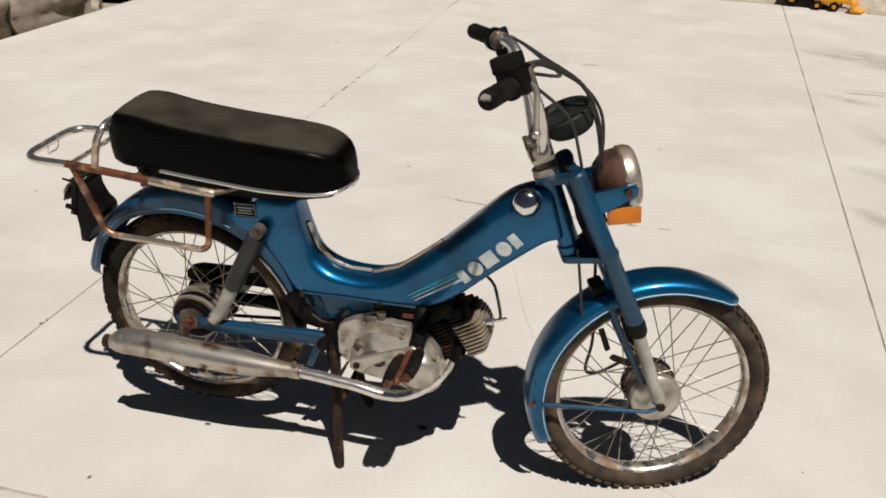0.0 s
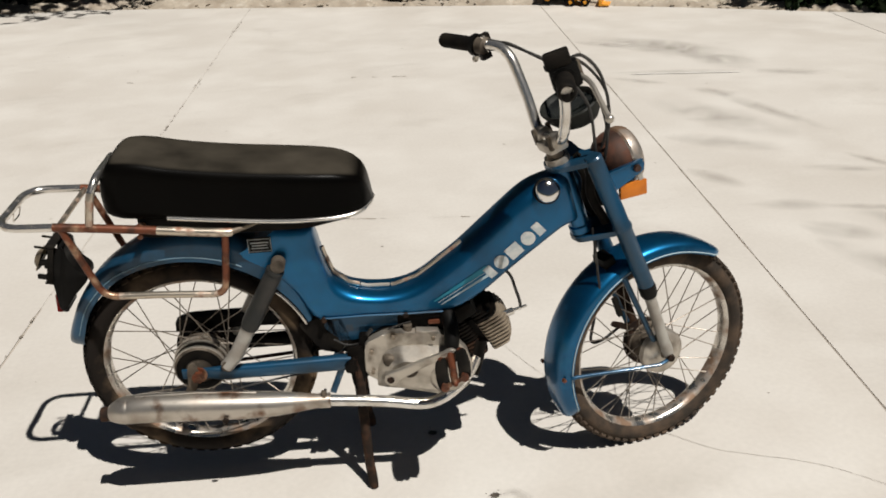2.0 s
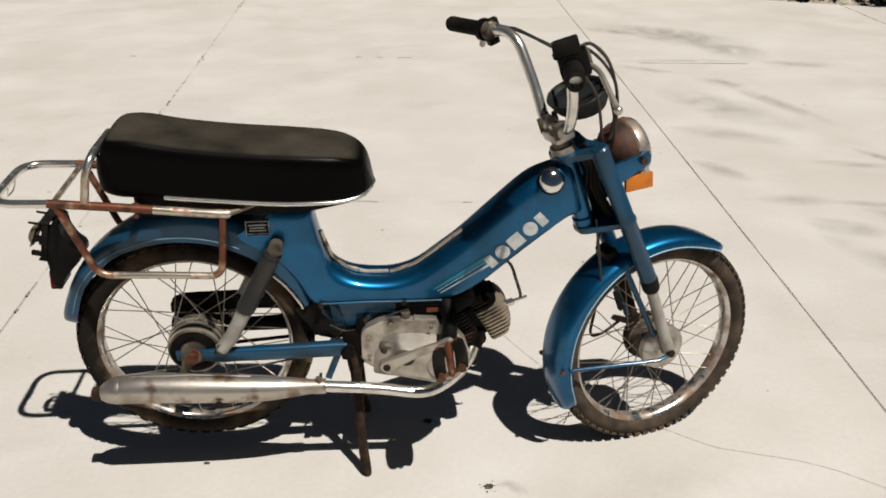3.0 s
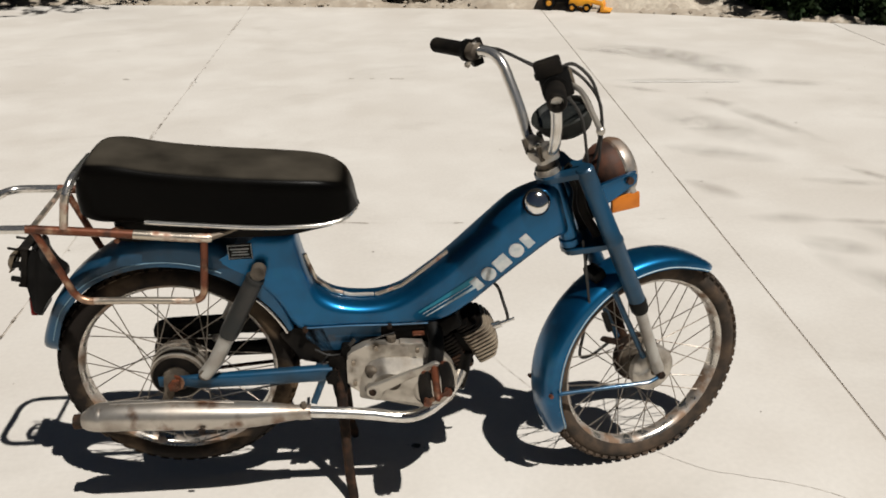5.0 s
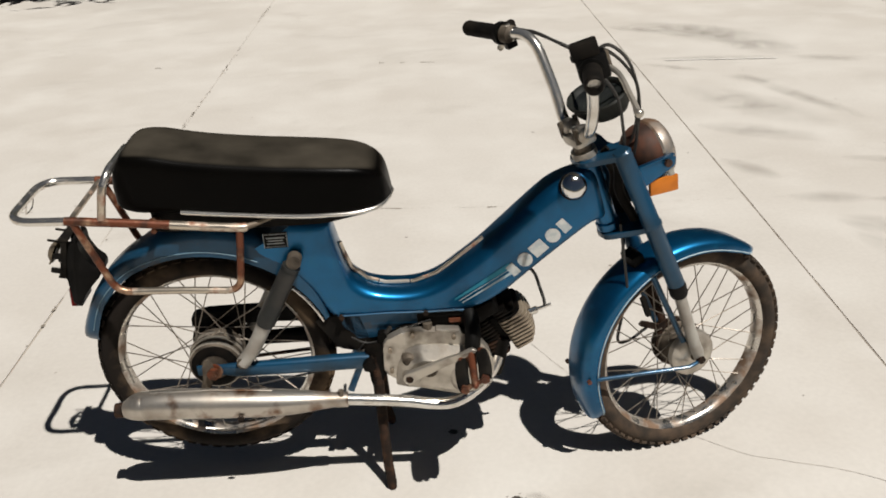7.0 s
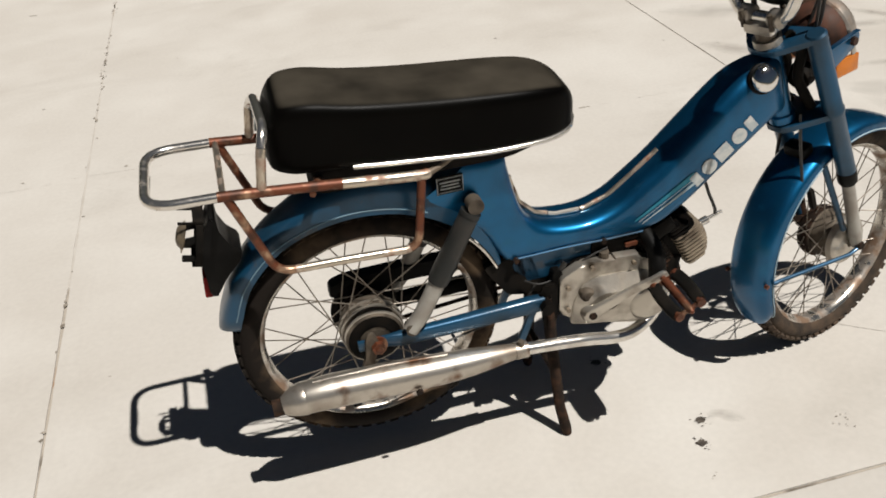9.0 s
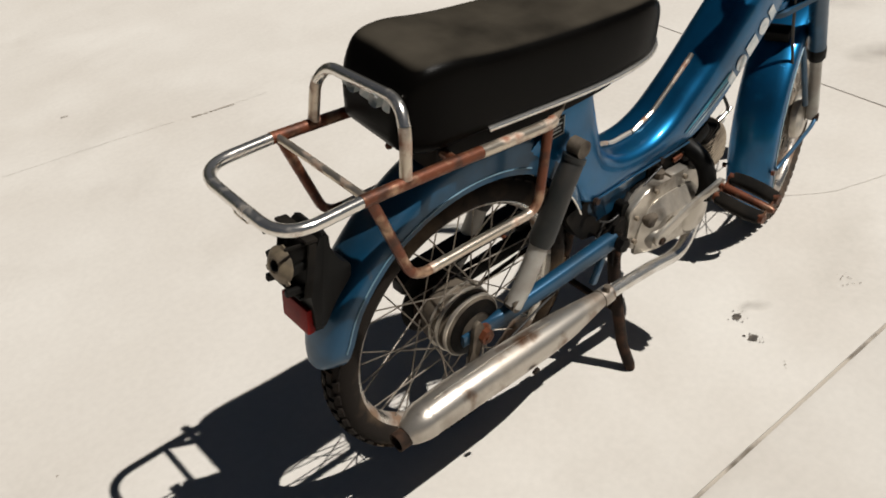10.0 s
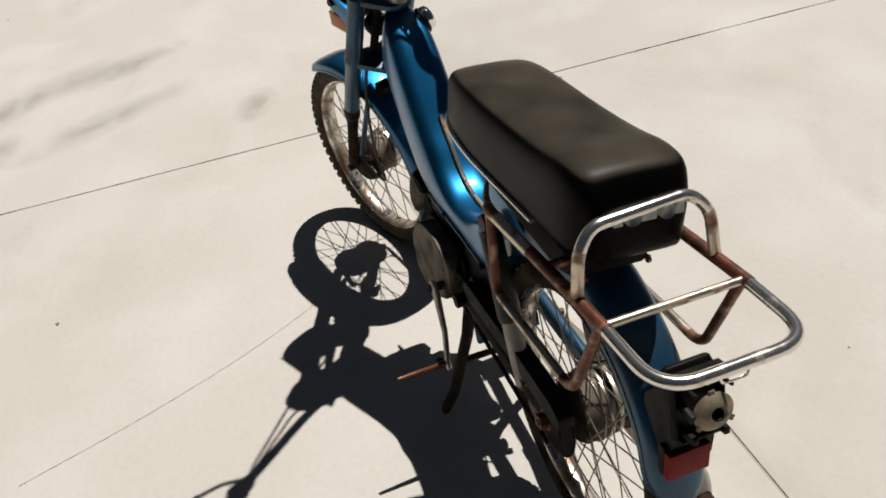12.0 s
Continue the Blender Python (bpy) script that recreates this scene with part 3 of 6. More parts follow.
def make_rear_wheel():
    wheel = part("rear_wheel", RIM_MESH, RIM, moped, "dull chrome wheel with rust spots and thin wire spokes", m=pose(*REAR_AXLE, 0, 20))
    part("tyre", tyre_mesh("tyre", 54, [(-0.017, 0.009), (-0.006, 0.010), (0.006, 0.010), (0.017, 0.009)], TYRE_TAN, 0.004), TYRE_TAN, wheel, "dusty black tyre with small tread blocks")
    hub = [(0.014, -0.050), (0.034, -0.050), (0.048, -0.047), (0.0545, -0.042), (0.0545, -0.033), (0.0520, -0.032), (0.0520, -0.027), (0.0570, -0.026), (0.0570, 0.014), (0.052, 0.022), (0.030, 0.03), (0.02, 0.046)]
    part("hub", lathe(hub, 44), ALU_DIRTY, wheel, "grimy grey drum hub")
    part("hub_face", lathe([(0.030, -0.0512), (0.047, -0.0482), (0.0500, -0.0470), (0.0500, -0.0440), (0.030, -0.0480)], 44, closed=True), GRIME, wheel, "oily dark face of the brake drum")
    for y0, y1, r in ((-0.0425, -0.0340, 0.0562), (-0.0250, -0.0170, 0.0590), (-0.0080, -0.0050, 0.0610)):
        part("hub_band", lathe([(r - 0.003, y0), (r, y0 + 0.0012), (r, y1 - 0.0012), (r - 0.003, y1)], 44), ALU, wheel, "paler machined band of the drum")
    part("sprocket", lathe([(0.046, 0.038), (0.050, 0.040), (0.050, 0.043), (0.046, 0.045)], 32), RUST_DARK, wheel, "dark rusty chain sprocket")
    add_spokes(wheel, 0.055, 0.020)
    part("sprocket", lathe([(0.020, 0.044), (0.060, 0.046), (0.066, 0.050), (0.066, 0.054), (0.055, 0.058), (0.020, 0.060)], 44), GRIME, wheel, "oily black rear sprocket")
    # what stays with the swing arm
    x, _, z = REAR_AXLE
    axle = rod((x, -0.083, z), (x, 0.083, z), 0.0055)
    for s in both(0.074):
        rod((x, s - 0.006, z), (x, s + 0.006, z), 0.013, seg=6, bm=axle)
        rod((x, s * 0.88 - 0.002, z), (x, s * 0.88 + 0.002, z), 0.018, seg=18, bm=axle)
    part("rear_axle", axle, RUSTY, moped, "rusty axle and nuts")
    arm = prism(rounded([(-0.02, 0.355), (-0.006, 0.362), (0.004, 0.335), (-0.012, 0.285), (-0.03, 0.272), (-0.036, 0.285), (-0.026, 0.30)], 0.3), -0.070, -0.062, 0.002)
    part("brake_arm", arm, ALU_DIRTY, moped, "small grimy brake lever arm")
    part("brake_cable", tube(curve_points([(-0.03, -0.068, 0.278), (0.02, -0.072, 0.272), (0.09, -0.07, 0.29), (0.18, -0.06, 0.30), (0.27, -0.05, 0.31), (0.32, -0.04, 0.36)]), 0.0022, 6), CABLE, moped)


def make_swing_arm():
    for s in both(0.058):
        bm = bmesh.new()
        rings = []
        for x, z, h, w in [(-0.035, 0.328, 0.012, 0.004), (0.02, 0.326, 0.013, 0.005), (0.045, 0.324, 0.015, 0.010), (0.17, 0.324, 0.0165, 0.012), (0.30, 0.325, 0.0175, 0.0125), (0.325, 0.325, 0.016, 0.012)]:
            rings.append([Vector((x, s + w * math.copysign(abs(math.cos(a)) ** 0.6, math.cos(a)), z + h * math.copysign(abs(math.sin(a)) ** 0.6, math.sin(a)))) for a in (2 * math.pi * k / 16 for k in range(16))])
        # left tube is coloured black, right tube worn blue
        part("swing_arm", skin(bm, rings), BLUE_WORN if s < 0 else GRIME, moped, "worn blue swing arm tube" if s < 0 else "swing arm tube coloured black")
        bm = box((0.293, s, 0.283), (0.014, 0.01, 0.075), 0.002, Matrix.Rotation(radians(22), 4, "Y"))
        part("bracket", bm, BLUE_WORN, moped)
    bm = rod((0.325, -0.075, 0.325), (0.325, 0.075, 0.325), 0.012)
    for s in both(0.08):
        rod((0.325, s - 0.006, 0.325), (0.325, s + 0.006, 0.325), 0.014, seg=6, bm=bm)
    part("pivot_bolt", bm, GRIME, moped, "oily black pivot bolt")


def make_shocks():
    for s in both(0.068):
        top, mid, low = Vector((0.198, s, 0.578)), Vector((0.122, s, 0.438)), Vector((0.066, s * 1.02, 0.352))
        d = (mid - top).normalized()
        cover = tube([top + d * 0.012, top + d * 0.016, top + d * 0.08, mid - d * 0.05, mid - d * 0.012, mid], [0.015, 0.0178, 0.0186, 0.0194, 0.0198, 0.0178], 24)
        shock = part("shock_absorber", cover, SLATE, moped, "dark grey shock absorber cover")
        part("collar", tube([top + d * 0.010, top + d * 0.018], [0.0188, 0.0188], 24), SLATE, shock)
        part("lower_tube", tube([mid - d * 0.02, mid + d * 0.07, low + d * 0.006], [0.0155, 0.0155, 0.0145], 20), GREY_PAINT, shock, "pale grey lower tube")
        part("lower_eye", rod(low - Vector((0, 0.011, 0)), low + Vector((0, 0.011, 0)), 0.0125), ALU_DIRTY, shock)
        part("upper_eye", rod(top - Vector((0, 0.012, 0)) - d * 0.004, top + Vector((0, 0.012, 0)) - d * 0.004, 0.0145), ALU_DIRTY, shock, "grimy upper mounting eye")


FRAME_SECTIONS = [  # top x, z, bottom x, z, half width
    (0.797, 0.716, 0.826, 0.606, 0.022), (0.782, 0.716, 0.816, 0.603, 0.032), (0.745, 0.704, 0.79, 0.598, 0.045), (0.703, 0.681, 0.738, 0.56, 0.051),
    (0.64, 0.624, 0.676, 0.51, 0.053), (0.571, 0.56, 0.618, 0.461, 0.053), (0.526, 0.525, 0.563, 0.428, 0.052), (0.48, 0.491, 0.505, 0.423, 0.051),
    (0.43, 0.474, 0.44, 0.424, 0.05), (0.372, 0.476, 0.372, 0.428, 0.05), (0.332, 0.490, 0.306, 0.424, 0.05), (0.302, 0.52, 0.258, 0.428, 0.049),
    (0.286, 0.569, 0.222, 0.492, 0.048), (0.276, 0.618, 0.178, 0.538, 0.047), (0.268, 0.645, 0.125, 0.566, 0.046), (0.215, 0.654, 0.085, 0.578, 0.044)]


def frame_ring(tx, tz, bx, bz, w, n=36):
    """A pressed-steel section: rounded shoulders above, boxy below."""
    t, b = Vector((tx, 0, tz)), Vector((bx, 0, bz))
    mid = b.lerp(t, 0.42)
    out = []
    for k in range(n):
        a = 2 * math.pi * k / n
        c, s = math.cos(a), math.sin(a)
        if s >= 0:
            p = mid + (t - mid) * s ** 0.60
            p.y = w * math.copysign(abs(c) ** 0.50, c)
        else:
            p = mid + (b - mid) * (-s) ** 0.42
            p.y = w * math.copysign(abs(c) ** 0.42, c)
        out.append(p)
    return out


def frame_side(u):
    """Top and bottom of the frame at u along its sections."""
    i = min(int(u), len(FRAME_SECTIONS) - 2)
    f = u - i
    return [a * (1 - f) + b * f for a, b in zip(FRAME_SECTIONS[i], FRAME_SECTIONS[i + 1])]


def frame_y(x, z):
    """Half the frame's width at a place on its side."""
    best = None
    for q in np.linspace(0, len(FRAME_SECTIONS) - 1.001, 240):
        tx, tz, bx, bz, w = frame_side(q)
        t, o = Vector((tx, tz)), Vector((bx, bz))
        d = t - o
        f = max(0.0, min(1.0, (Vector((x, z)) - o).dot(d) / d.length_squared))
        off = (Vector((x, z)) - o - d * f).length
        if best is None or off < best[0]:
            best = (off, f, w)
    _, f, w = best
    s = ((f - 0.42) / 0.58) ** (1 / 0.60) if f >= 0.42 else ((0.42 - f) / 0.42) ** (1 / 0.42)
    return w * max(0.0, 1 - s * s) ** (0.25 if f >= 0.42 else 0.21)


def frame_decal(corners, side, proud, n=5, m=4):
    """A coat of paint on the frame's side between four corners (x, z)."""
    a, c, d, e = [Vector(q) for q in corners]
    bm = bmesh.new()
    rows = []
    for i in range(n + 1):
        row = []
        for j in range(m + 1):
            p = a.lerp(c, i / n).lerp(e.lerp(d, i / n), j / m)
            row.append(bm.verts.new((p.x, side * (frame_y(p.x, p.y) + proud), p.y)))
        rows.append(row)
    for r0, r1 in zip(rows, rows[1:]):
        for j in range(m):
            bm.faces.new((r0[j], r0[j + 1], r1[j + 1], r1[j]))
    return bm


def frame_blob(p, u, v, side, proud):
    """A rounded patch of paint on the frame's side, in the box that u and v span from p."""
    bm = bmesh.new()
    mid = p + u / 2 + v / 2
    rings = []
    for k in range(6):
        ring = []
        for j in range(28):
            a = 2 * math.pi * j / 28
            q = mid + (u / 2 * math.cos(a) + v / 2 * math.sin(a)) * max(0.02, k / 5)
            ring.append(Vector((q.x, side * (frame_y(q.x, q.y) + proud), q.y)))
        rings.append(ring)
    return skin(bm, rings)


def make_frame():
    rows = []
    for i in range((len(FRAME_SECTIONS) - 1) * 4 + 1):
        u = i / 4
        k = min(int(u), len(FRAME_SECTIONS) - 2)
        p = [FRAME_SECTIONS[max(0, min(len(FRAME_SECTIONS) - 1, k + j))] for j in (-1, 0, 1, 2)]
        t = u - k
        rows.append([0.5 * (2 * b + (c - a) * t + (2 * a - 5 * b + 4 * c - d) * t * t + (3 * b - a - 3 * c + d) * t ** 3) for a, b, c, d in zip(*p)])
    body = part("frame", skin(bmesh.new(), [frame_ring(*r) for r in rows]), BLUE, moped, "metallic blue pressed-steel step-through frame", angle=50)
    # one raised seam trim along the crown of the step-through, patched in the middle
    def ridge(u0, u1, r, name, mat, label):
        run = []
        for u in np.linspace(u0, u1, max(4, int((u1 - u0) * 9))):
            tx, tz, bx, bz, w = frame_side(u)
            d = (Vector((bx, 0, bz)) - Vector((tx, 0, tz))).normalized()
            run.append(Vector((tx, 0, tz)) - d * (r * 0.35))
        part(name, tube(run, r, 8), mat, body, label)
    ridge(4.9, 8.1, 0.0046, "edge_trim", CHROME_RUSTY, "worn gold-brown seam trim")
    ridge(8.15, 9.35, 0.0046, "trim_patch", GREY_PAINT, "pale patch on the seam trim")
    ridge(9.4, 12.2, 0.0050, "edge_trim", CHROME_RUSTY, "")
    # seam and belly cover below the frame
    out = rounded([(0.268, 0.434), (0.47, 0.432), (0.46, 0.402), (0.40, 0.386), (0.345, 0.366), (0.292, 0.366), (0.276, 0.40)], 0.2)
    part("belly_cover", prism(out, -0.036, 0.036, 0.010), BLUE_WORN, moped, "scuffed blue belly cover under the frame")
    for s in both(0.0515):
        part("seam_strip", tube([(0.275, s, 0.434), (0.37, s, 0.434), (0.46, s, 0.430), (0.53, s, 0.429)], 0.0022, 6), BLUE_WORN, body)
        for x, z in [(0.277, 0.431), (0.45, 0.428)]:
            part("bolt", rod((x, s - 0.004, z), (x, s + 0.004, z), 0.006, seg=6), RUST_DARK, body, "rusty bolt head")
    for run, r in [([(0.292, -0.048, 0.378), (0.325, -0.050, 0.362), (0.375, -0.050, 0.374), (0.42, -0.050, 0.398), (0.46, -0.048, 0.408)], 0.0019), ([(0.33, -0.040, 0.33), (0.345, -0.048, 0.36), (0.375, -0.046, 0.395)], 0.005)]:
        part("hose", tube(curve_points(run), r, 8), CABLE, moped, "oily black hose")
    # black block added to fill the dark gap behind the engine
    mount = prism(rounded([(0.232, 0.428), (0.365, 0.43), (0.368, 0.385), (0.345, 0.340), (0.300, 0.335), (0.268, 0.352)], 0.2), -0.034, 0.046, 0.006)
    part("engine_mount", mount, GRIME, moped, "black block filling the gap between frame and engine")
    # head tube and fuel cap
    a, b = STEER @ Vector((0, 0, 0.045)), STEER @ Vector((0, 0, -0.132))
    part("head_tube", tube([a, a.lerp(b, 0.08), a.lerp(b, 0.1), a.lerp(b, 0.9), a.lerp(b, 0.92), b], [0.024, 0.024, 0.021, 0.021, 0.025, 0.025], 28), BLUE, moped)
    part("headset_ring", tube([a.lerp(b, -0.03), a.lerp(b, 0.05)], [0.0255, 0.0255], 28), ALU, moped, "pale metal headset ring")
    m = Matrix.Translation((0.752, -0.041, 0.688)) @ Matrix.Rotation(radians(-24), 4, "X") @ Matrix.Scale(0.82, 4)
    cap = part("fuel_cap", lathe([(0.0005, -0.026), (0.010, -0.0265), (0.022, -0.024), (0.0285, -0.018), (0.030, -0.012), (0.0295, -0.006), (0.024, 0.0), (0.023, 0.018)], 40, m), CAP_CHROME, moped, "shiny chrome fuel cap")
    part("cap_rim", lathe([(0.031, -0.004), (0.0335, -0.002), (0.0335, 0.004), (0.031, 0.006)], 40, m), BLACK, cap)
    # side badges as plain blocks, and the stripes under them
    for s in (-1,):
        d, n = Vector((0.746, 0.665)), Vector((-0.665, 0.746))
        start = Vector((0.636, 0.497))
        at = 0.0
        for wide, tall, round_one in ((0.026, 0.029, False), (0.035, 0.033, True), (0.040, 0.031, False), (0.035, 0.033, True), (0.026, 0.031, False)):
            p0 = start + d * (at + 0.0025) + n * (0.018 - tall / 2)
            mark = frame_blob(p0, d * (wide - 0.005), n * tall, s, 0.0018) if round_one else frame_decal((p0, p0 + d * (wide - 0.008), p0 + d * (wide - 0.008) + n * tall, p0 + n * tall), s, 0.0018, 8, 8)
            part("badge_shape", mark, WHITE, body, "worn white mark, rounded" if round_one else "worn white mark, square")
            at += wide
        for (x0, z0), (x1, z1), w0, w1, mat in [((0.632, 0.513), (0.527, 0.447), 0.0032, 0.0010, PIN), ((0.628, 0.521), (0.520, 0.452), 0.0009, 0.0007, PIN), ((0.627, 0.529), (0.512, 0.456), 0.006, 0.002, TEAL)]:
            p0, p1 = Vector((x0, z0)), Vector((x1, z1))
            e = (p1 - p0).normalized()
            nn = Vector((-e.y, e.x))
            part("stripe", frame_decal((p0 + nn * w0, p1 + nn * w1, p1 - nn * w1, p0 - nn * w0), s, 0.0016, 16, 2), mat, body, "faded stripe")
    # data plate with unreadable lines
    plate_ob = part("data_plate", box((0.166, -0.0463, 0.617), (0.047, 0.002, 0.034), 0.0008), BLACK, body, "small black data plate with pale unreadable lines")
    for k, (wide, z) in enumerate([(0.041, 0.6305), (0.036, 0.6225), (0.030, 0.6165), (0.034, 0.6105), (0.041, 0.6035)]):
        part("line", box((0.166, -0.0475, z), (wide, 0.001, 0.0022 if k in (1, 2, 3) else 0.001)), WHITE, plate_ob)
    for x in (0.1435, 0.1885):
        part("border", box((x, -0.0475, 0.617), (0.0012, 0.001, 0.032)), WHITE, plate_ob)


def fender_ring(cx, cz, a, r_out, r_side, w, thick=0.0028, soft=0.6):
    """A cross-section of a mudguard: a channel, open to the wheel."""
    prof = []
    n = 12
    for k in range(n + 1):
        t = math.pi * k / n
        c, s = math.cos(t), math.sin(t)
        prof.append((w * math.copysign(abs(c) ** (soft - 0.05), c), r_side + (r_out - r_side) * (0.25 + 0.75 * abs(s) ** soft if s > 1e-6 else 0.0)))
    inner = [((w - thick) * y / w, r - (thick if 0 < i < n else 0)) for i, (y, r) in enumerate(prof)]
    return [Vector((cx + r * math.cos(a), y, cz + r * math.sin(a))) for y, r in prof + inner[::-1]]


def make_rear_mudguard():
    cx, cz = 0.0, 0.328
    table = [(20, 0.275), (40, 0.30), (60, 0.328), (75, 0.333), (90, 0.330), (100, 0.325), (112, 0.310), (125, 0.300), (135, 0.293), (150, 0.284), (163, 0.281), (170, 0.280)]
    sides = [(20, 0.262), (60, 0.262), (120, 0.264), (140, 0.256), (152, 0.246), (161, 0.243)]
    widths = [(22, 0.046), (120, 0.0445), (151, 0.0425), (157, 0.040), (160, 0.035), (162.5, 0.027), (163.5, 0.020)]
    rings, pin = [], []
    for deg in np.linspace(22, 163.5, 70):
        a = radians(deg)
        rings.append(fender_ring(cx, cz, a, interp(deg, table) - 0.004, interp(deg, sides), interp(deg, widths), soft=0.72))
        if 62 < deg < 156:
            pin.append((a, interp(deg, sides) + 0.010, interp(deg, widths) * 0.995))
    guard = part("rear_mudguard", skin(bmesh.new(), rings), BLUE_WORN, moped, "dull blue rear mudguard", angle=50)
    for s in both(1):
        part("pinstripe", tube([(cx + r * math.cos(a), s * (w + 0.0006), cz + r * math.sin(a)) for a, r, w in pin], 0.0012, 6), PIN_DIM, guard)
        run = [(cx + 0.258 * math.cos(radians(d)), s * 0.0505, cz + 0.258 * math.sin(radians(d))) for d in np.linspace(22, 44, 12)]
        part("edge_strip", tube(run, 0.0024, 6), CHROME, guard, "pale edge strip")
        part("bolt", rod((-0.062, s * 0.0445, 0.655), (-0.062, s * 0.049, 0.655), 0.006, seg=6), RUSTY, guard)


def make_seat():
    top = [(-0.136, 0.764), (-0.1315, 0.795), (-0.122, 0.819), (-0.109, 0.837), (-0.099, 0.8445), (-0.088, 0.8480), (-0.066, 0.8490), (-0.035, 0.8460), (0.024, 0.834), (0.142, 0.818), (0.273, 0.806), (0.345, 0.797), (0.385, 0.780), (0.402, 0.758), (0.412, 0.715)]
    low = [(-0.136, 0.722), (-0.128, 0.709), (-0.10, 0.702), (-0.05, 0.700), (0.0, 0.697), (0.1, 0.686), (0.22, 0.675), (0.30, 0.6725), (0.36, 0.6715), (0.412, 0.676)]
    wide = [(-0.136, 0.044), (-0.130, 0.060), (-0.11, 0.0735), (-0.06, 0.0845), (0.10, 0.0850), (0.22, 0.086), (0.30, 0.0835), (0.345, 0.077), (0.378, 0.065), (0.398, 0.047), (0.412, 0.016)]
    def eased(table):
        return sorted((q.x, q.z) for q in curve_points([(x, 0, z) for x, z in table], 6))
    top, low, wide = eased(top), eased(low), eased(wide)

    def along(x):
        return x + 0.019 * max(0.0, (0.05 - x) / 0.186) - 0.009 * max(0.0, (x - 0.2) / 0.212)
    rings = []
    for x in [-0.136, -0.135, -0.1335, -0.131, -0.128, -0.124, -0.119, -0.113, -0.106, -0.098, -0.089, -0.079, -0.068, -0.056, -0.042, -0.025, -0.005, 0.02, 0.05, 0.08, 0.12, 0.16, 0.20, 0.24, 0.28, 0.31, 0.335, 0.352, 0.365, 0.376, 0.385, 0.392, 0.398, 0.403, 0.407, 0.410, 0.412]:
        zt, zb, w = interp(x, top) - 0.028, interp(x, low), interp(x, wide) * 0.965
        h = zt - zb
        ring = []
        for y, z in [(0, 0), (0.7, 0), (0.93, 0.015), (0.985, 0.06), (1.0, 0.16), (1.0, 0.45), (0.998, 0.60), (0.991, 0.70), (0.975, 0.785), (0.948, 0.855), (0.908, 0.908), (0.85, 0.944), (0.77, 0.967), (0.66, 0.981), (0.50, 0.991), (0.28, 0.998), (0, 1.0)]:
            ring.append(Vector((along(x), -y * w, zb + z * h)))
        ring += [Vector((q.x, -q.y, q.z)) for q in ring[-2:0:-1]]
        rings.append(ring)
    seat = part("seat", skin(bmesh.new(), rings), VINYL, moped, "long black vinyl seat, coloured lighter on top", angle=60)
    run = []
    for x in np.linspace(0.006, 0.408, 34):
        run.append(Vector((along(x), -interp(x, wide) * 0.965 - 0.001, interp(x, low) + 0.006)))
    front = [Vector((0.4040, 0, 0.6825))]
    run = run + front + [Vector((q.x, -q.y, q.z)) for q in run[::-1]]
    rings = []
    for q in run:
        out = Vector((0.2 if q.x > 0.36 else 0, q.y * 12, 0))
        out = out.normalized() if out.length else Vector((1, 0, 0))
        rings.append([q + out * a + Vector((0, 0, b)) for a, b in ((-0.004, -0.0040), (0.0005, -0.0040), (0.0026, -0.0030), (0.0036, -0.0010), (0.0036, 0.0010), (0.0026, 0.0030), (0.0005, 0.0040), (-0.004, 0.0040))])
    part("trim_strip", skin(bmesh.new(), rings), CHROME_CLEAN, seat, "pale chrome trim strip round the seat edge", angle=60)
    base = plate(rounded([(-0.06, -0.065), (0.27, -0.066), (0.36, -0.03), (0.36, 0.03), (0.27, 0.066), (-0.06, 0.065)], 0.15), 0.652, 0.700)
    part("seat_base", base, BLACK_DUSTY, seat, "black seat pan")
    # the maker's mark as plain pale shapes, rounded ones and square ones
    at = 0.046
    for w, round_one in ((0.015, False), (0.020, True), (0.023, False), (0.020, True), (0.015, False)):
        mark = box((0, 0, 0), (0.003, w - 0.003, 0.015 if not round_one else 0.017), 0.0012 if not round_one else 0.0075)
        part("badge_shape", mark, WHITE, seat, "small pale mark", m=pose(-0.1185, at - w / 2, 0.774, 0, 9))
        at -= w + 0.001
    seat.matrix_basis = pose(-0.002, 0.0410, 0.007, 2.9, 0, -1.4)


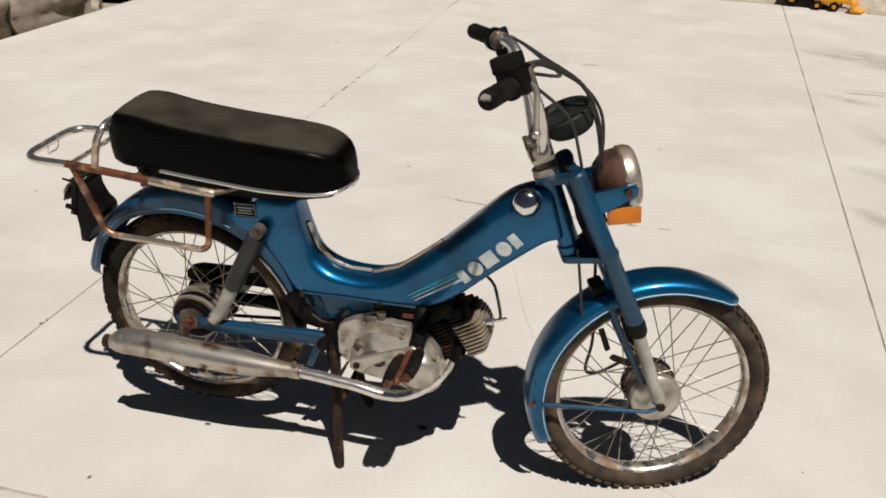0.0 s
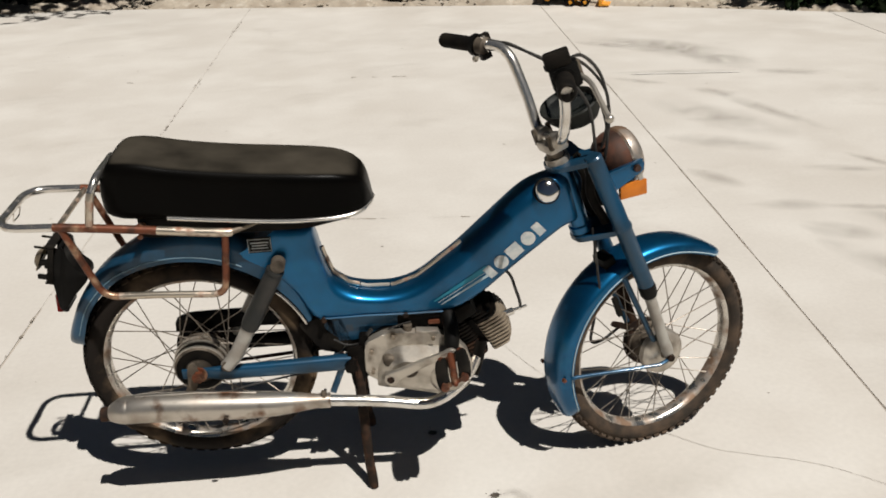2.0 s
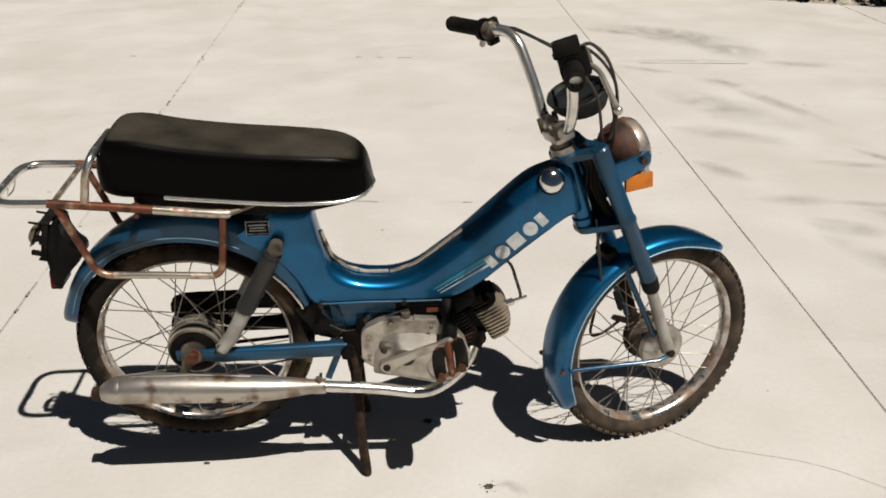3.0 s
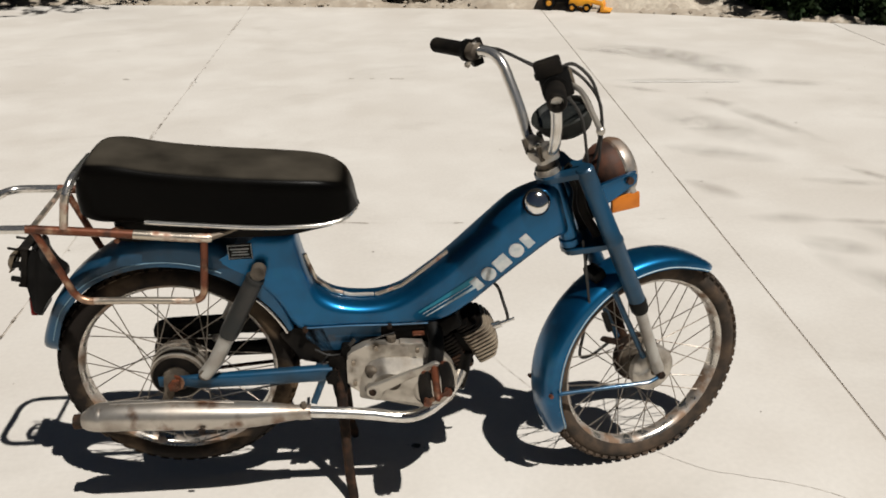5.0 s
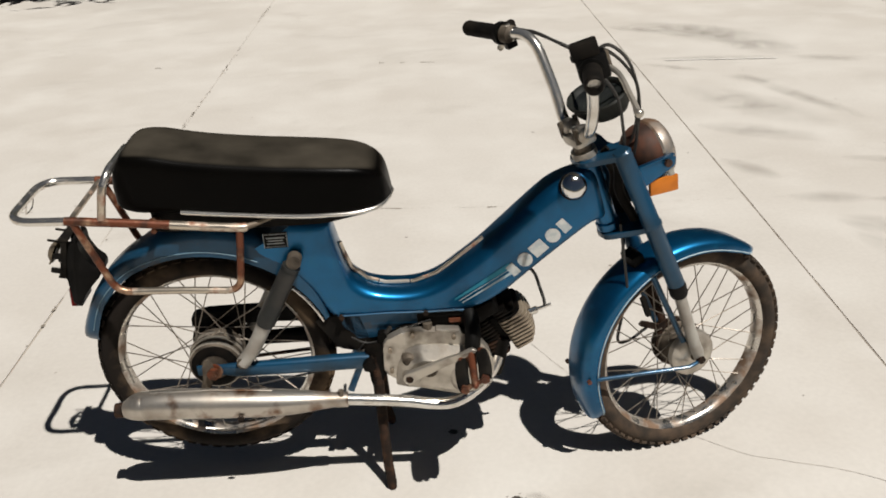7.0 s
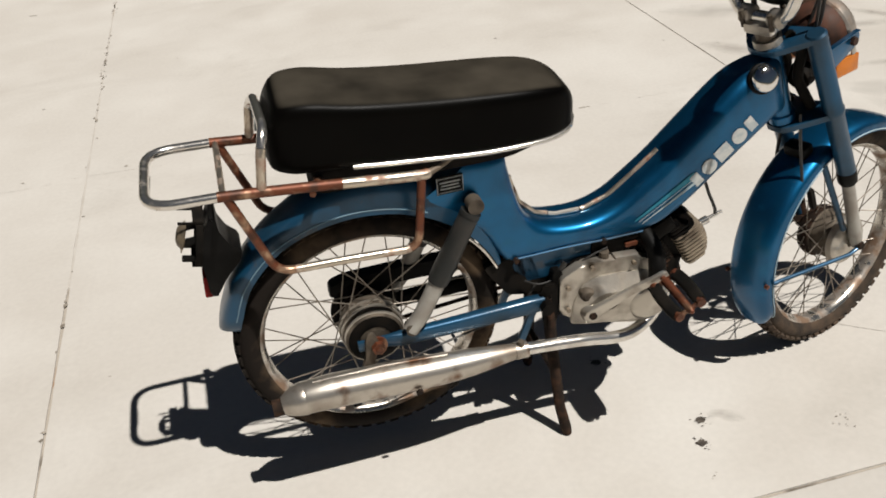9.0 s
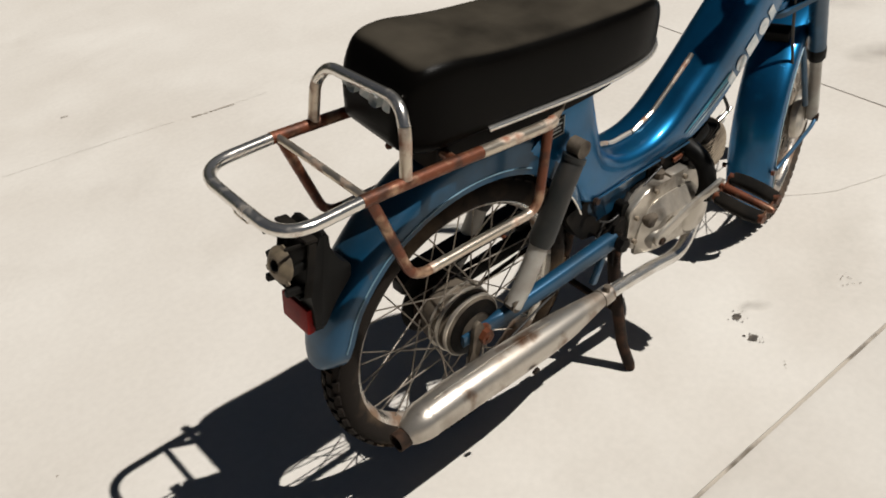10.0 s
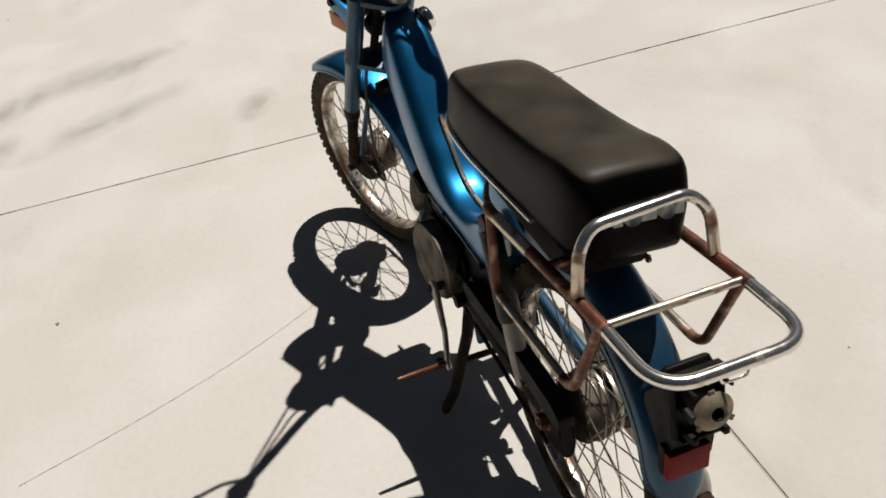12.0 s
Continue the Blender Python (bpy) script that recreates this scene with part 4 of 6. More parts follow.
def make_rack():
    rack = part("rear_rack", tube(bent_points([(-0.20, -0.104, 0.708), (-0.309, -0.104, 0.714), (-0.309, 0.086, 0.714), (-0.20, 0.086, 0.708)], 0.05, 8), 0.0081, 14), CHROME, moped, "bent tube rear rack, bright chrome at the back and rusted along the rails")
    for s in (-0.104, 0.086):
        run = curve_points([(0.125, s * 0.97, 0.668), (0.112, s, 0.669), (0.03, s, 0.679), (-0.057, s, 0.691), (-0.138, s, 0.701), (-0.203, s, 0.7085)], 4)
        part("rail", tube(run[10:], 0.0085, 14), RUSTY, rack, "orange-rusted side rail")
        part("rail", tube(run[:11], 0.0087, 14), CHROME_RUSTY, rack, "worn bright front half of the side rail")
        tab = tube([(0.125, s * 0.97, 0.668), (0.15, s * 0.88, 0.671), (0.18, s * 0.70, 0.674), (0.214, s * 0.45, 0.676)], [0.0065, 0.0045, 0.0038, 0.0038], 10)
        part("mounting_tab", tab, FIN_TAN, rack)
        hoop = bent_points([(-0.190, s, 0.704), (-0.141, s * 1.02, 0.551), (-0.02, s * 1.02, 0.544), (0.094, s * 1.01, 0.533), (0.113, s, 0.664)], 0.028, 7)
        part("side_hoop", tube(hoop[:9], 0.0072, 12), RUSTY, rack, "rusted sloping leg of the side hoop")
        part("side_hoop", tube(hoop[8:20], 0.0072, 12), CHROME_RUSTY, rack, "pitted chrome side hoop beside the wheel")
        part("side_hoop", tube(hoop[19:], 0.0072, 12), RUSTY, rack, "rusted upright of the side hoop")
        part("brace", tube([(-0.055, s, 0.690), (-0.045, s * 0.6, 0.682), (-0.04, s * 0.45, 0.69)], 0.007, 10), RUSTY, rack, "rusty brace")
    loop = bent_points([(-0.136, -0.104, 0.706), (-0.124, -0.096, 0.766), (-0.113, -0.072, 0.791), (-0.116, 0.062, 0.786), (-0.126, 0.082, 0.762), (-0.136, 0.086, 0.706)], 0.035, 7)
    part("seat_loop", tube(loop[5:-5], 0.0078, 14), CHROME, rack, "chrome hoop behind the seat")
    part("loop_leg", tube(loop[:6], 0.0078, 14), CHROME_RUSTY, rack)
    part("loop_leg", tube(loop[-6:], 0.0078, 14), CHROME_RUSTY, rack)
    part("cross_bar", rod((-0.194, -0.104, 0.708), (-0.194, 0.086, 0.708), 0.0055, seg=12), CHROME_RUSTY, rack)
    part("wire_hook", tube(bent_points([(-0.302, 0.010, 0.709), (-0.308, 0.010, 0.691), (-0.308, -0.026, 0.691), (-0.302, -0.026, 0.709)], 0.008, 4), 0.0016, 6), CHROME, rack, "small wire hook")
    rack.matrix_basis = pose(0.003, 0.017, 0.000, 0, -0.5)


def make_tail_light():
    """A broken black housing on the mudguard: a hollow wedge, a bent bezel, a bulb plate held off on stubs, and a red reflector below."""
    m = Matrix.Translation((-0.254, 0.004, 0.578)) @ Matrix.Rotation(radians(14), 4, "Y")
    r3 = m.to_3x3().to_4x4()

    def block(centre, size, bevel=0.0015, turn=None):
        return box(m @ Vector(centre), size, bevel, r3 @ turn if turn else r3)
    # wedge with a concave front and a tail that runs down the mudguard
    side = rounded([(0.008, 0.066), (0.018, 0.064), (0.024, 0.040), (0.040, 0.018), (0.062, 0.004), (0.064, -0.010), (0.040, -0.050), (0.026, -0.088), (0.014, -0.086), (0.006, -0.050), (-0.002, -0.020), (-0.002, 0.030)], 0.2)
    shell = prism(side, -0.031, 0.031, 0.005)
    bmesh.ops.transform(shell, matrix=m, verts=shell.verts)
    lamp = part("tail_light", shell, BLACK, moped, "broken black tail light housing without its lens")
    for y in (-0.033, 0.033):
        part("side_rail", block((-0.006, y, 0.016), (0.012, 0.004, 0.080)), BLACK_DUSTY, lamp)
    part("top_rail", block((-0.008, 0.0, 0.060), (0.018, 0.070, 0.005)), BLACK_DUSTY, lamp)
    for y in (-0.020, 0.020):
        part("inner_post", block((-0.005, y, 0.042), (0.007, 0.005, 0.034)), BLACK_DUSTY, lamp)
    # stubs that reach back to the bulb plate, the top pair bare
    for y in both(0.024):
        part("top_stub", block((-0.020, y, 0.052), (0.040, 0.004, 0.0045)), BLACK_DUSTY, lamp)
        part("broken_tab", block((-0.016, y, 0.020), (0.034, 0.007, 0.012), 0.002, Matrix.Rotation(radians(-16), 4, "Y")), BLACK, lamp)
        part("lower_tab", block((-0.016, y * 0.9, -0.016), (0.034, 0.008, 0.010), 0.002), BLACK, lamp)
    disc = m @ pose(-0.036, -0.004, 0.018, 0, 8) @ Matrix.Diagonal((0.9, 0.84, 0.72, 1)) @ Matrix.Rotation(radians(-90), 4, "Z")
    bowl = [(0.0100, -0.004), (0.0140, -0.006), (0.0210, -0.0035), (0.0275, 0.002), (0.0315, 0.0045), (0.0330, 0.006), (0.0310, 0.0075), (0.0265, 0.0045), (0.0205, 0.0005), (0.0140, -0.002), (0.0100, 0.0)]
    part("reflector_bowl", lathe(bowl, 32, disc, closed=True), BULB_PLATE, lamp, "tarnished bulb reflector plate")
    for deg in (38, 142, 270):
        tab = disc @ Matrix.Rotation(radians(deg), 4, "Y") @ Matrix.Translation((0.033, 0.005, 0))
        part("bowl_tab", box((0, 0, 0), (0.009, 0.0025, 0.010), 0.0008, tab), BULB_PLATE, lamp)
    part("bulb_socket", lathe([(0.0005, 0.008), (0.0100, 0.008), (0.0106, -0.004), (0.0092, -0.0055), (0.0080, -0.004), (0.0078, 0.004), (0.0005, 0.004)], 24, disc), BLACK, lamp)
    part("shelf", block((-0.004, 0, -0.026), (0.026, 0.060, 0.004)), BLACK, lamp)
    r = Matrix.Translation((-0.263, 0.011, 0.503)) @ Matrix.Rotation(radians(6), 4, "Y")
    part("red_reflector", box((0, 0, 0), (0.013, 0.060, 0.042), 0.003, r), RED, lamp, "dark red rear reflector")
    part("reflector_back", box((0.011, 0, 0.002), (0.012, 0.062, 0.046), 0.003, r), BLACK, lamp)


def make_exhaust():
    y = -0.098
    path = [(-0.188, 0.271), (-0.180, 0.272), (-0.165, 0.275), (-0.150, 0.277), (-0.10, 0.277), (0.0, 0.270), (0.10, 0.262), (0.16, 0.259), (0.21, 0.258), (0.255, 0.257)]
    rad = [0.016, 0.0215, 0.0275, 0.0300, 0.0318, 0.0318, 0.030, 0.0265, 0.0205, 0.0145]
    muffler = part("muffler", tube([(x, y, z) for x, z in path], rad, 36), MUFFLER, moped, "long dull silver muffler with rust spots", angle=60)
    part("tail_pipe", lathe([(0.0135, 0.0), (0.0155, 0.0), (0.0155, 0.024), (0.0125, 0.024), (0.0125, 0.001)], 24, Matrix.Translation((-0.2075, y, 0.270)) @ Matrix.Rotation(radians(-90), 4, "Z") @ Matrix.Rotation(radians(0), 4, "X"), closed=True), RUST_DARK, muffler, "sooty rusty tail pipe")
    part("end_cap", tube([(-0.189, y, 0.271), (-0.180, y, 0.272), (-0.165, y, 0.275), (-0.150, y, 0.277), (-0.147, y, 0.277)], [0.0168, 0.0223, 0.0283, 0.0310, 0.0300], 36), MUFFLER, muffler, "rust-browned end of the muffler")
    part("seam", tube([(-0.13, y, 0.3085), (0.0, y, 0.305), (0.12, y, 0.293)], 0.0016, 6), MUFFLER, muffler)
    part("bolt", rod((0.054, y - 0.032, 0.252), (0.054, y - 0.037, 0.251), 0.007, seg=6), RUST_DARK, muffler, "rusty bolt")
    part("clamp", tube([(0.250, y, 0.257), (0.275, y, 0.256)], [0.017, 0.0165], 24), MUFFLER, muffler)
    part("clamp_bolt", rod((0.262, y - 0.004, 0.268), (0.262, y - 0.004, 0.283), 0.006, seg=8), ALU_DIRTY, muffler)
    pipe = curve_points([(0.26, y, 0.257), (0.33, y, 0.249), (0.40, y, 0.239), (0.456, y + 0.001, 0.226), (0.50, y + 0.006, 0.224), (0.545, y + 0.020, 0.240), (0.585, y + 0.045, 0.270), (0.612, y + 0.068, 0.315)], 6)
    part("exhaust_pipe", tube(pipe, 0.0125, 18), CHROME_CLEAN, moped, "bright chrome exhaust pipe sweeping under the engine")


def make_engine():
    outline = [(0.350, 0.300), (0.352, 0.378), (0.400, 0.402), (0.512, 0.390), (0.548, 0.372), (0.574, 0.338), (0.584, 0.300), (0.578, 0.252), (0.555, 0.230), (0.525, 0.226), (0.435, 0.252), (0.388, 0.272)]
    smooth_out = rounded(outline, 0.18, 4)
    block = part("engine", prism(smooth_out, -0.045, 0.050, 0.004), GRIME, moped, "grimy aluminium two-stroke engine")
    part("side_cover", prism(smooth_out, -0.066, -0.044, 0.005, segments=3), ALU, block, "dull cast aluminium side cover")
    # the bulge: a box that slopes up from the rim, with a crisp shoulder along its top
    foot = [(0.372, 0.268), (0.378, 0.318), (0.396, 0.356), (0.424, 0.368), (0.468, 0.366), (0.530, 0.356), (0.562, 0.326), (0.572, 0.286), (0.556, 0.248), (0.524, 0.236), (0.470, 0.250), (0.420, 0.262)]
    brow = [(0.392, 0.276), (0.396, 0.312), (0.410, 0.338), (0.432, 0.344), (0.470, 0.338), (0.524, 0.334), (0.548, 0.314), (0.556, 0.284), (0.544, 0.258), (0.522, 0.248), (0.470, 0.262), (0.424, 0.270)]
    rings = [[Vector((x, y, z)) for x, z in rounded(o, 0.2, 3)] for o, y in ((foot, -0.062), (foot, -0.0685), (brow, -0.086))]
    crown = [Vector((0.476 + (q.x - 0.476) * 0.94, -0.0885, 0.298 + (q.z - 0.298) * 0.92)) for q in rings[-1]]
    part("cover_bulge", skin(bmesh.new(), rings + [crown]), ALU, block, "sloped bulge of the side cover", angle=24)
    part("clutch_dome", lathe([(0.0005, -0.094), (0.030, -0.0935), (0.040, -0.088), (0.046, -0.078), (0.048, -0.069), (0.048, -0.060)], 40, Matrix.Translation((0.527, 0, 0.290))), ALU, block, "round clutch cover")
    part("hollow", lathe([(0.0005, -0.0905), (0.012, -0.0905), (0.0165, -0.089), (0.017, -0.085)], 28, Matrix.Translation((0.446, 0, 0.314))), ALU_DIRTY, block, "shallow round recess")
    for i, (x, z) in enumerate([(0.366, 0.360), (0.415, 0.393), (0.50, 0.383), (0.366, 0.308), (0.436, 0.263), (0.516, 0.241), (0.568, 0.330)]):
        part("screw", rod((x, -0.068, z), (x, -0.075, z), 0.0046, seg=12), FIN_TAN, block)
    boss = Matrix.Translation((0.408, 0, 0.300))
    part("crank_boss", lathe([(0.0005, -0.098), (0.014, -0.098), (0.019, -0.094), (0.021, -0.086), (0.022, -0.066)], 28, boss), ALU, block, "round crank boss")
    part("shaft_boss", lathe([(0.0005, -0.084), (0.010, -0.084), (0.0145, -0.080), (0.016, -0.068), (0.016, -0.060)], 24, Matrix.Translation((0.404, 0, 0.338))), ALU_DIRTY, block)
    part("filler_plug", rod((0.447, -0.05, 0.392), (0.447, -0.05, 0.410), 0.010, seg=8), ALU_DIRTY, block)
    part("top_ridge", box((0.488, -0.056, 0.393), (0.05, 0.02, 0.010), 0.003, Matrix.Rotation(radians(6), 4, "Y")), ALU, block)
    part("left_cover", prism(rounded([(0.36, 0.30), (0.362, 0.375), (0.43, 0.40), (0.52, 0.385), (0.565, 0.34), (0.57, 0.27), (0.53, 0.235), (0.44, 0.25)], 0.3, 4), 0.048, 0.080, 0.010, segments=3), ALU_DIRTY, block, "grimy dark magneto cover")
    # barrel and finned head, tipped forward
    u, v = Vector((0.87, 0, 0.49)), Vector((0.49, 0, -0.87))
    centre = Vector((0.618, 0, 0.372))
    rot = Matrix(((u.x, 0, v.x), (0, 1, 0), (u.z, 0, v.z))).to_4x4()
    part("barrel", box(centre - u * 0.022, (0.11, 0.068, 0.078), 0.012, rot), GRIME, block, "dark cylinder barrel")
    for k in range(12):
        f = (k - 5.5) / 5.5
        reach = 0.050 * math.sqrt(max(0.0, 1 - (0.92 if f < 0 else 0.66) * f * f))
        p = centre + v * (f * 0.050) + u * 0.006
        # rear fins take dark materials for the shade there, upper head fins dark too
        for x0, x1, deep, mat in ((-0.070, -0.028, 0.042, RUST_DARK if k > 6 else GRIME), (-0.018, reach, 0.048, FIN_TAN if k > 2 else GRIME)):
            out = rounded([(x0, -deep), (x1, -deep), (x1, deep), (x0, deep)], 0.24, 4)
            bm = plate(out, -0.0019, 0.0019)
            bmesh.ops.transform(bm, matrix=Matrix.Translation(p) @ rot, verts=bm.verts)
            part("fin", bm, mat, block, "baked tan cooling fin" if mat is FIN_TAN else "darkened cooling fin")
    # the drop tube in front of the cover, carburettor and manifold
    part("manifold", tube(curve_points([(0.535, -0.030, 0.425), (0.540, -0.075, 0.402), (0.535, -0.098, 0.365), (0.528, -0.100, 0.335)]), 0.0165, 16), BLACK, block, "black rubber duct")
    part("carburettor", box((0.556, -0.01, 0.418), (0.085, 0.08, 0.036), 0.01, Matrix.Rotation(radians(-28), 4, "Y")), GRIME, block, "sooty carburettor")
    part("heat_strap", box((0.505, -0.045, 0.409), (0.026, 0.008, 0.010), 0.003), RUSTY, block)
    part("air_box", box((0.49, 0, 0.410), (0.13, 0.084, 0.05), 0.012), GRIME, block)
    part("under_duct", tube([(0.606, -0.03, 0.345), (0.598, -0.035, 0.30), (0.588, -0.036, 0.262)], 0.016, 14), BLACK_DUSTY, block)
    plug = part("spark_plug", tube([(0.660, -0.02, 0.396), (0.682, -0.02, 0.404), (0.684, -0.02, 0.405), (0.712, -0.02, 0.415)], [0.008, 0.008, 0.004, 0.003], 12), CHROME, moped, "spark plug")
    part("plug_lead", tube(curve_points([(0.698, -0.02, 0.410), (0.697, -0.018, 0.425), (0.689, -0.006, 0.452), (0.680, 0.0, 0.480), (0.664, 0.0, 0.500), (0.650, 0.0, 0.510)]), 0.0034, 8), CABLE, plug, "black plug lead")
    for ob in [block] + [q for q in moped.children if q.name.startswith("spark_plug")]:
        ob.matrix_basis = Matrix.Translation((0.005, 0, -0.007))


def make_cranks():
    axle = Vector((0.408, 0, 0.300))
    part("crank_axle", rod(axle + Vector((0, -0.104, 0)), axle + Vector((0, 0.104, 0)), 0.009), ALU_DIRTY, moped)
    for side in (-1, 1):
        end = axle + (Vector((0.128, 0, 0.068)) if side < 0 else Vector((-0.116, 0, -0.090)))
        y0, y1 = side * 0.098, side * 0.122
        d = (end - axle).normalized()
        n = Vector((-d.z, 0, d.x))
        bm = bmesh.new()
        rings = []
        for f, w, h in [(-0.09, 0.006, 0.005), (-0.04, 0.014, 0.006), (0.03, 0.016, 0.0065), (0.15, 0.013, 0.006), (0.6, 0.0095, 0.005), (0.9, 0.0095, 0.005), (1.0, 0.012, 0.0055), (1.06, 0.010, 0.005), (1.09, 0.004, 0.004)]:
            c = axle.lerp(end, f)
            c.y = y0 + (y1 - y0) * max(0, min(1, f)) ** 2
            rings.append([c + n * w * math.copysign(abs(math.cos(a)) ** 0.6, math.cos(a)) + Vector((0, h * math.copysign(abs(math.sin(a)) ** 0.6, math.sin(a)), 0)) for a in (2 * math.pi * k / 16 for k in range(16))])
        crank = part("crank_arm", skin(bm, rings), ALU, moped, "tapered aluminium pedal crank")
        part("crank_bolt", rod(axle + Vector((0, side * 0.100, 0)), axle + Vector((0, side * 0.108, 0)), 0.0075, seg=8), RUST_DARK, crank)
        tip = Vector((end.x, y1, end.z))
        if side < 0:
            part("spindle", tube([tip, tip + Vector((0, -0.012, 0)), tip + Vector((0, -0.014, 0)), tip + Vector((0, -0.105, 0)), tip + Vector((0, -0.112, 0))], [0.006, 0.006, 0.0085, 0.0075, 0.004], 12), RUSTY, crank, "rusty pedal spindle")
            turn = Matrix.Rotation(radians(-28), 4, "Y")
            for k in (-1, 1):
                bm = bmesh.new()
                rings = []
                for y in np.linspace(-0.014, -0.100, 9):
                    bulge = 1 - 0.25 * abs((y + 0.057) / 0.043) ** 2.5
                    rings.append([Vector((k * 0.0225 + k * 0.003 * (bulge - 0.75) * 4 + 0.0122 * math.copysign(abs(math.cos(a)) ** 0.5, math.cos(a)), y, 0.0105 * bulge * math.copysign(abs(math.sin(a)) ** 0.5, math.sin(a)))) for a in (2 * math.pi * j / 14 for j in range(14))])
                skin(bm, rings)
                bmesh.ops.transform(bm, matrix=Matrix.Translation(tip) @ turn, verts=bm.verts)
                part("pedal_rubber", bm, BLACK_DUSTY, crank, "worn black pedal rubber block")
            for y in (-0.013, -0.102):
                bm = prism(rounded([(-0.027, -0.0045), (0.027, -0.0045), (0.027, 0.0045), (-0.027, 0.0045)], 0.4), y - 0.0018, y + 0.0018)
                for x in both(0.0225):
                    rod((x, y - 0.005, 0), (x, y + 0.005, 0), 0.0085, seg=12, bm=bm)
                bmesh.ops.transform(bm, matrix=Matrix.Translation(tip) @ turn, verts=bm.verts)
                part("pedal_plate", bm, RUSTY, crank, "rusty pedal end plate")
        else:
            part("bare_spindle", tube([tip, tip + Vector((0, 0.012, 0)), tip + Vector((0, 0.014, 0)), tip + Vector((0, 0.10, 0))], [0.007, 0.007, 0.006, 0.0035], 12), RUSTY, crank, "bare rusty spindle that has lost its pedal")


def make_stand():
    bm = rod((0.338, -0.055, 0.315), (0.338, 0.055, 0.315), 0.010)
    for s in both(1):
        tube([(0.338, s * 0.048, 0.33), (0.340, s * 0.060, 0.22), (0.345, s * 0.092, 0.07), (0.350, s * 0.110, 0.026), (0.352, s * 0.114, 0.012)], [0.013, 0.012, 0.011, 0.0115, 0.009], 12, bm=bm)
    rod((0.342, -0.075, 0.15), (0.342, 0.075, 0.15), 0.007, bm=bm)
    stand = part("centre_stand", bm, RUST_DARK, moped, "rusty brown centre stand, both legs down")
    part("stand_plate", prism(rounded([(0.318, 0.36), (0.352, 0.365), (0.358, 0.30), (0.345, 0.25), (0.325, 0.26)], 0.25), -0.062, -0.056), GRIME, stand)
    part("stand_plate", prism(rounded([(0.345, 0.385), (0.368, 0.385), (0.362, 0.28), (0.348, 0.28)], 0.25), -0.055, 0.055), GRIME, stand, "oily black engine mount")
    part("stand_spring", tube([(0.335 + 0.004 * math.cos(t), -0.064 + 0.004 * math.sin(t), 0.34 - 0.0011 * t) for t in np.linspace(0, 70, 160)], 0.0011, 5), RUST_DARK, stand)


def make_chain_side():
    out = rounded([(-0.062, 0.366), (-0.060, 0.392), (-0.03, 0.402), (0.10, 0.402), (0.29, 0.394), (0.31, 0.372), (0.29, 0.358), (0.10, 0.370)], 0.2)
    guard = part("chain_guard", prism(out, 0.050, 0.078, 0.004), BLACK, moped, "black chain guard")
    part("lower_flap", prism(rounded([(0.19, 0.400), (0.31, 0.392), (0.30, 0.330), (0.20, 0.342)], 0.2), 0.056, 0.062), BLACK, guard)
    for z0, z1 in ((0.388, 0.352), (0.268, 0.296)):
        part("chain_run", tube([(0.0, 0.062, z0), (0.41, 0.062, z1)], 0.0042, 6), RUST_DARK, moped, "dark greasy chain")
    part("inner_fender", prism(rounded([(0.215, 0.42), (0.31, 0.43), (0.335, 0.34), (0.30, 0.335), (0.262, 0.345)], 0.2), -0.036, 0.036), BLACK_DUSTY, moped, "black inner mudguard flap")


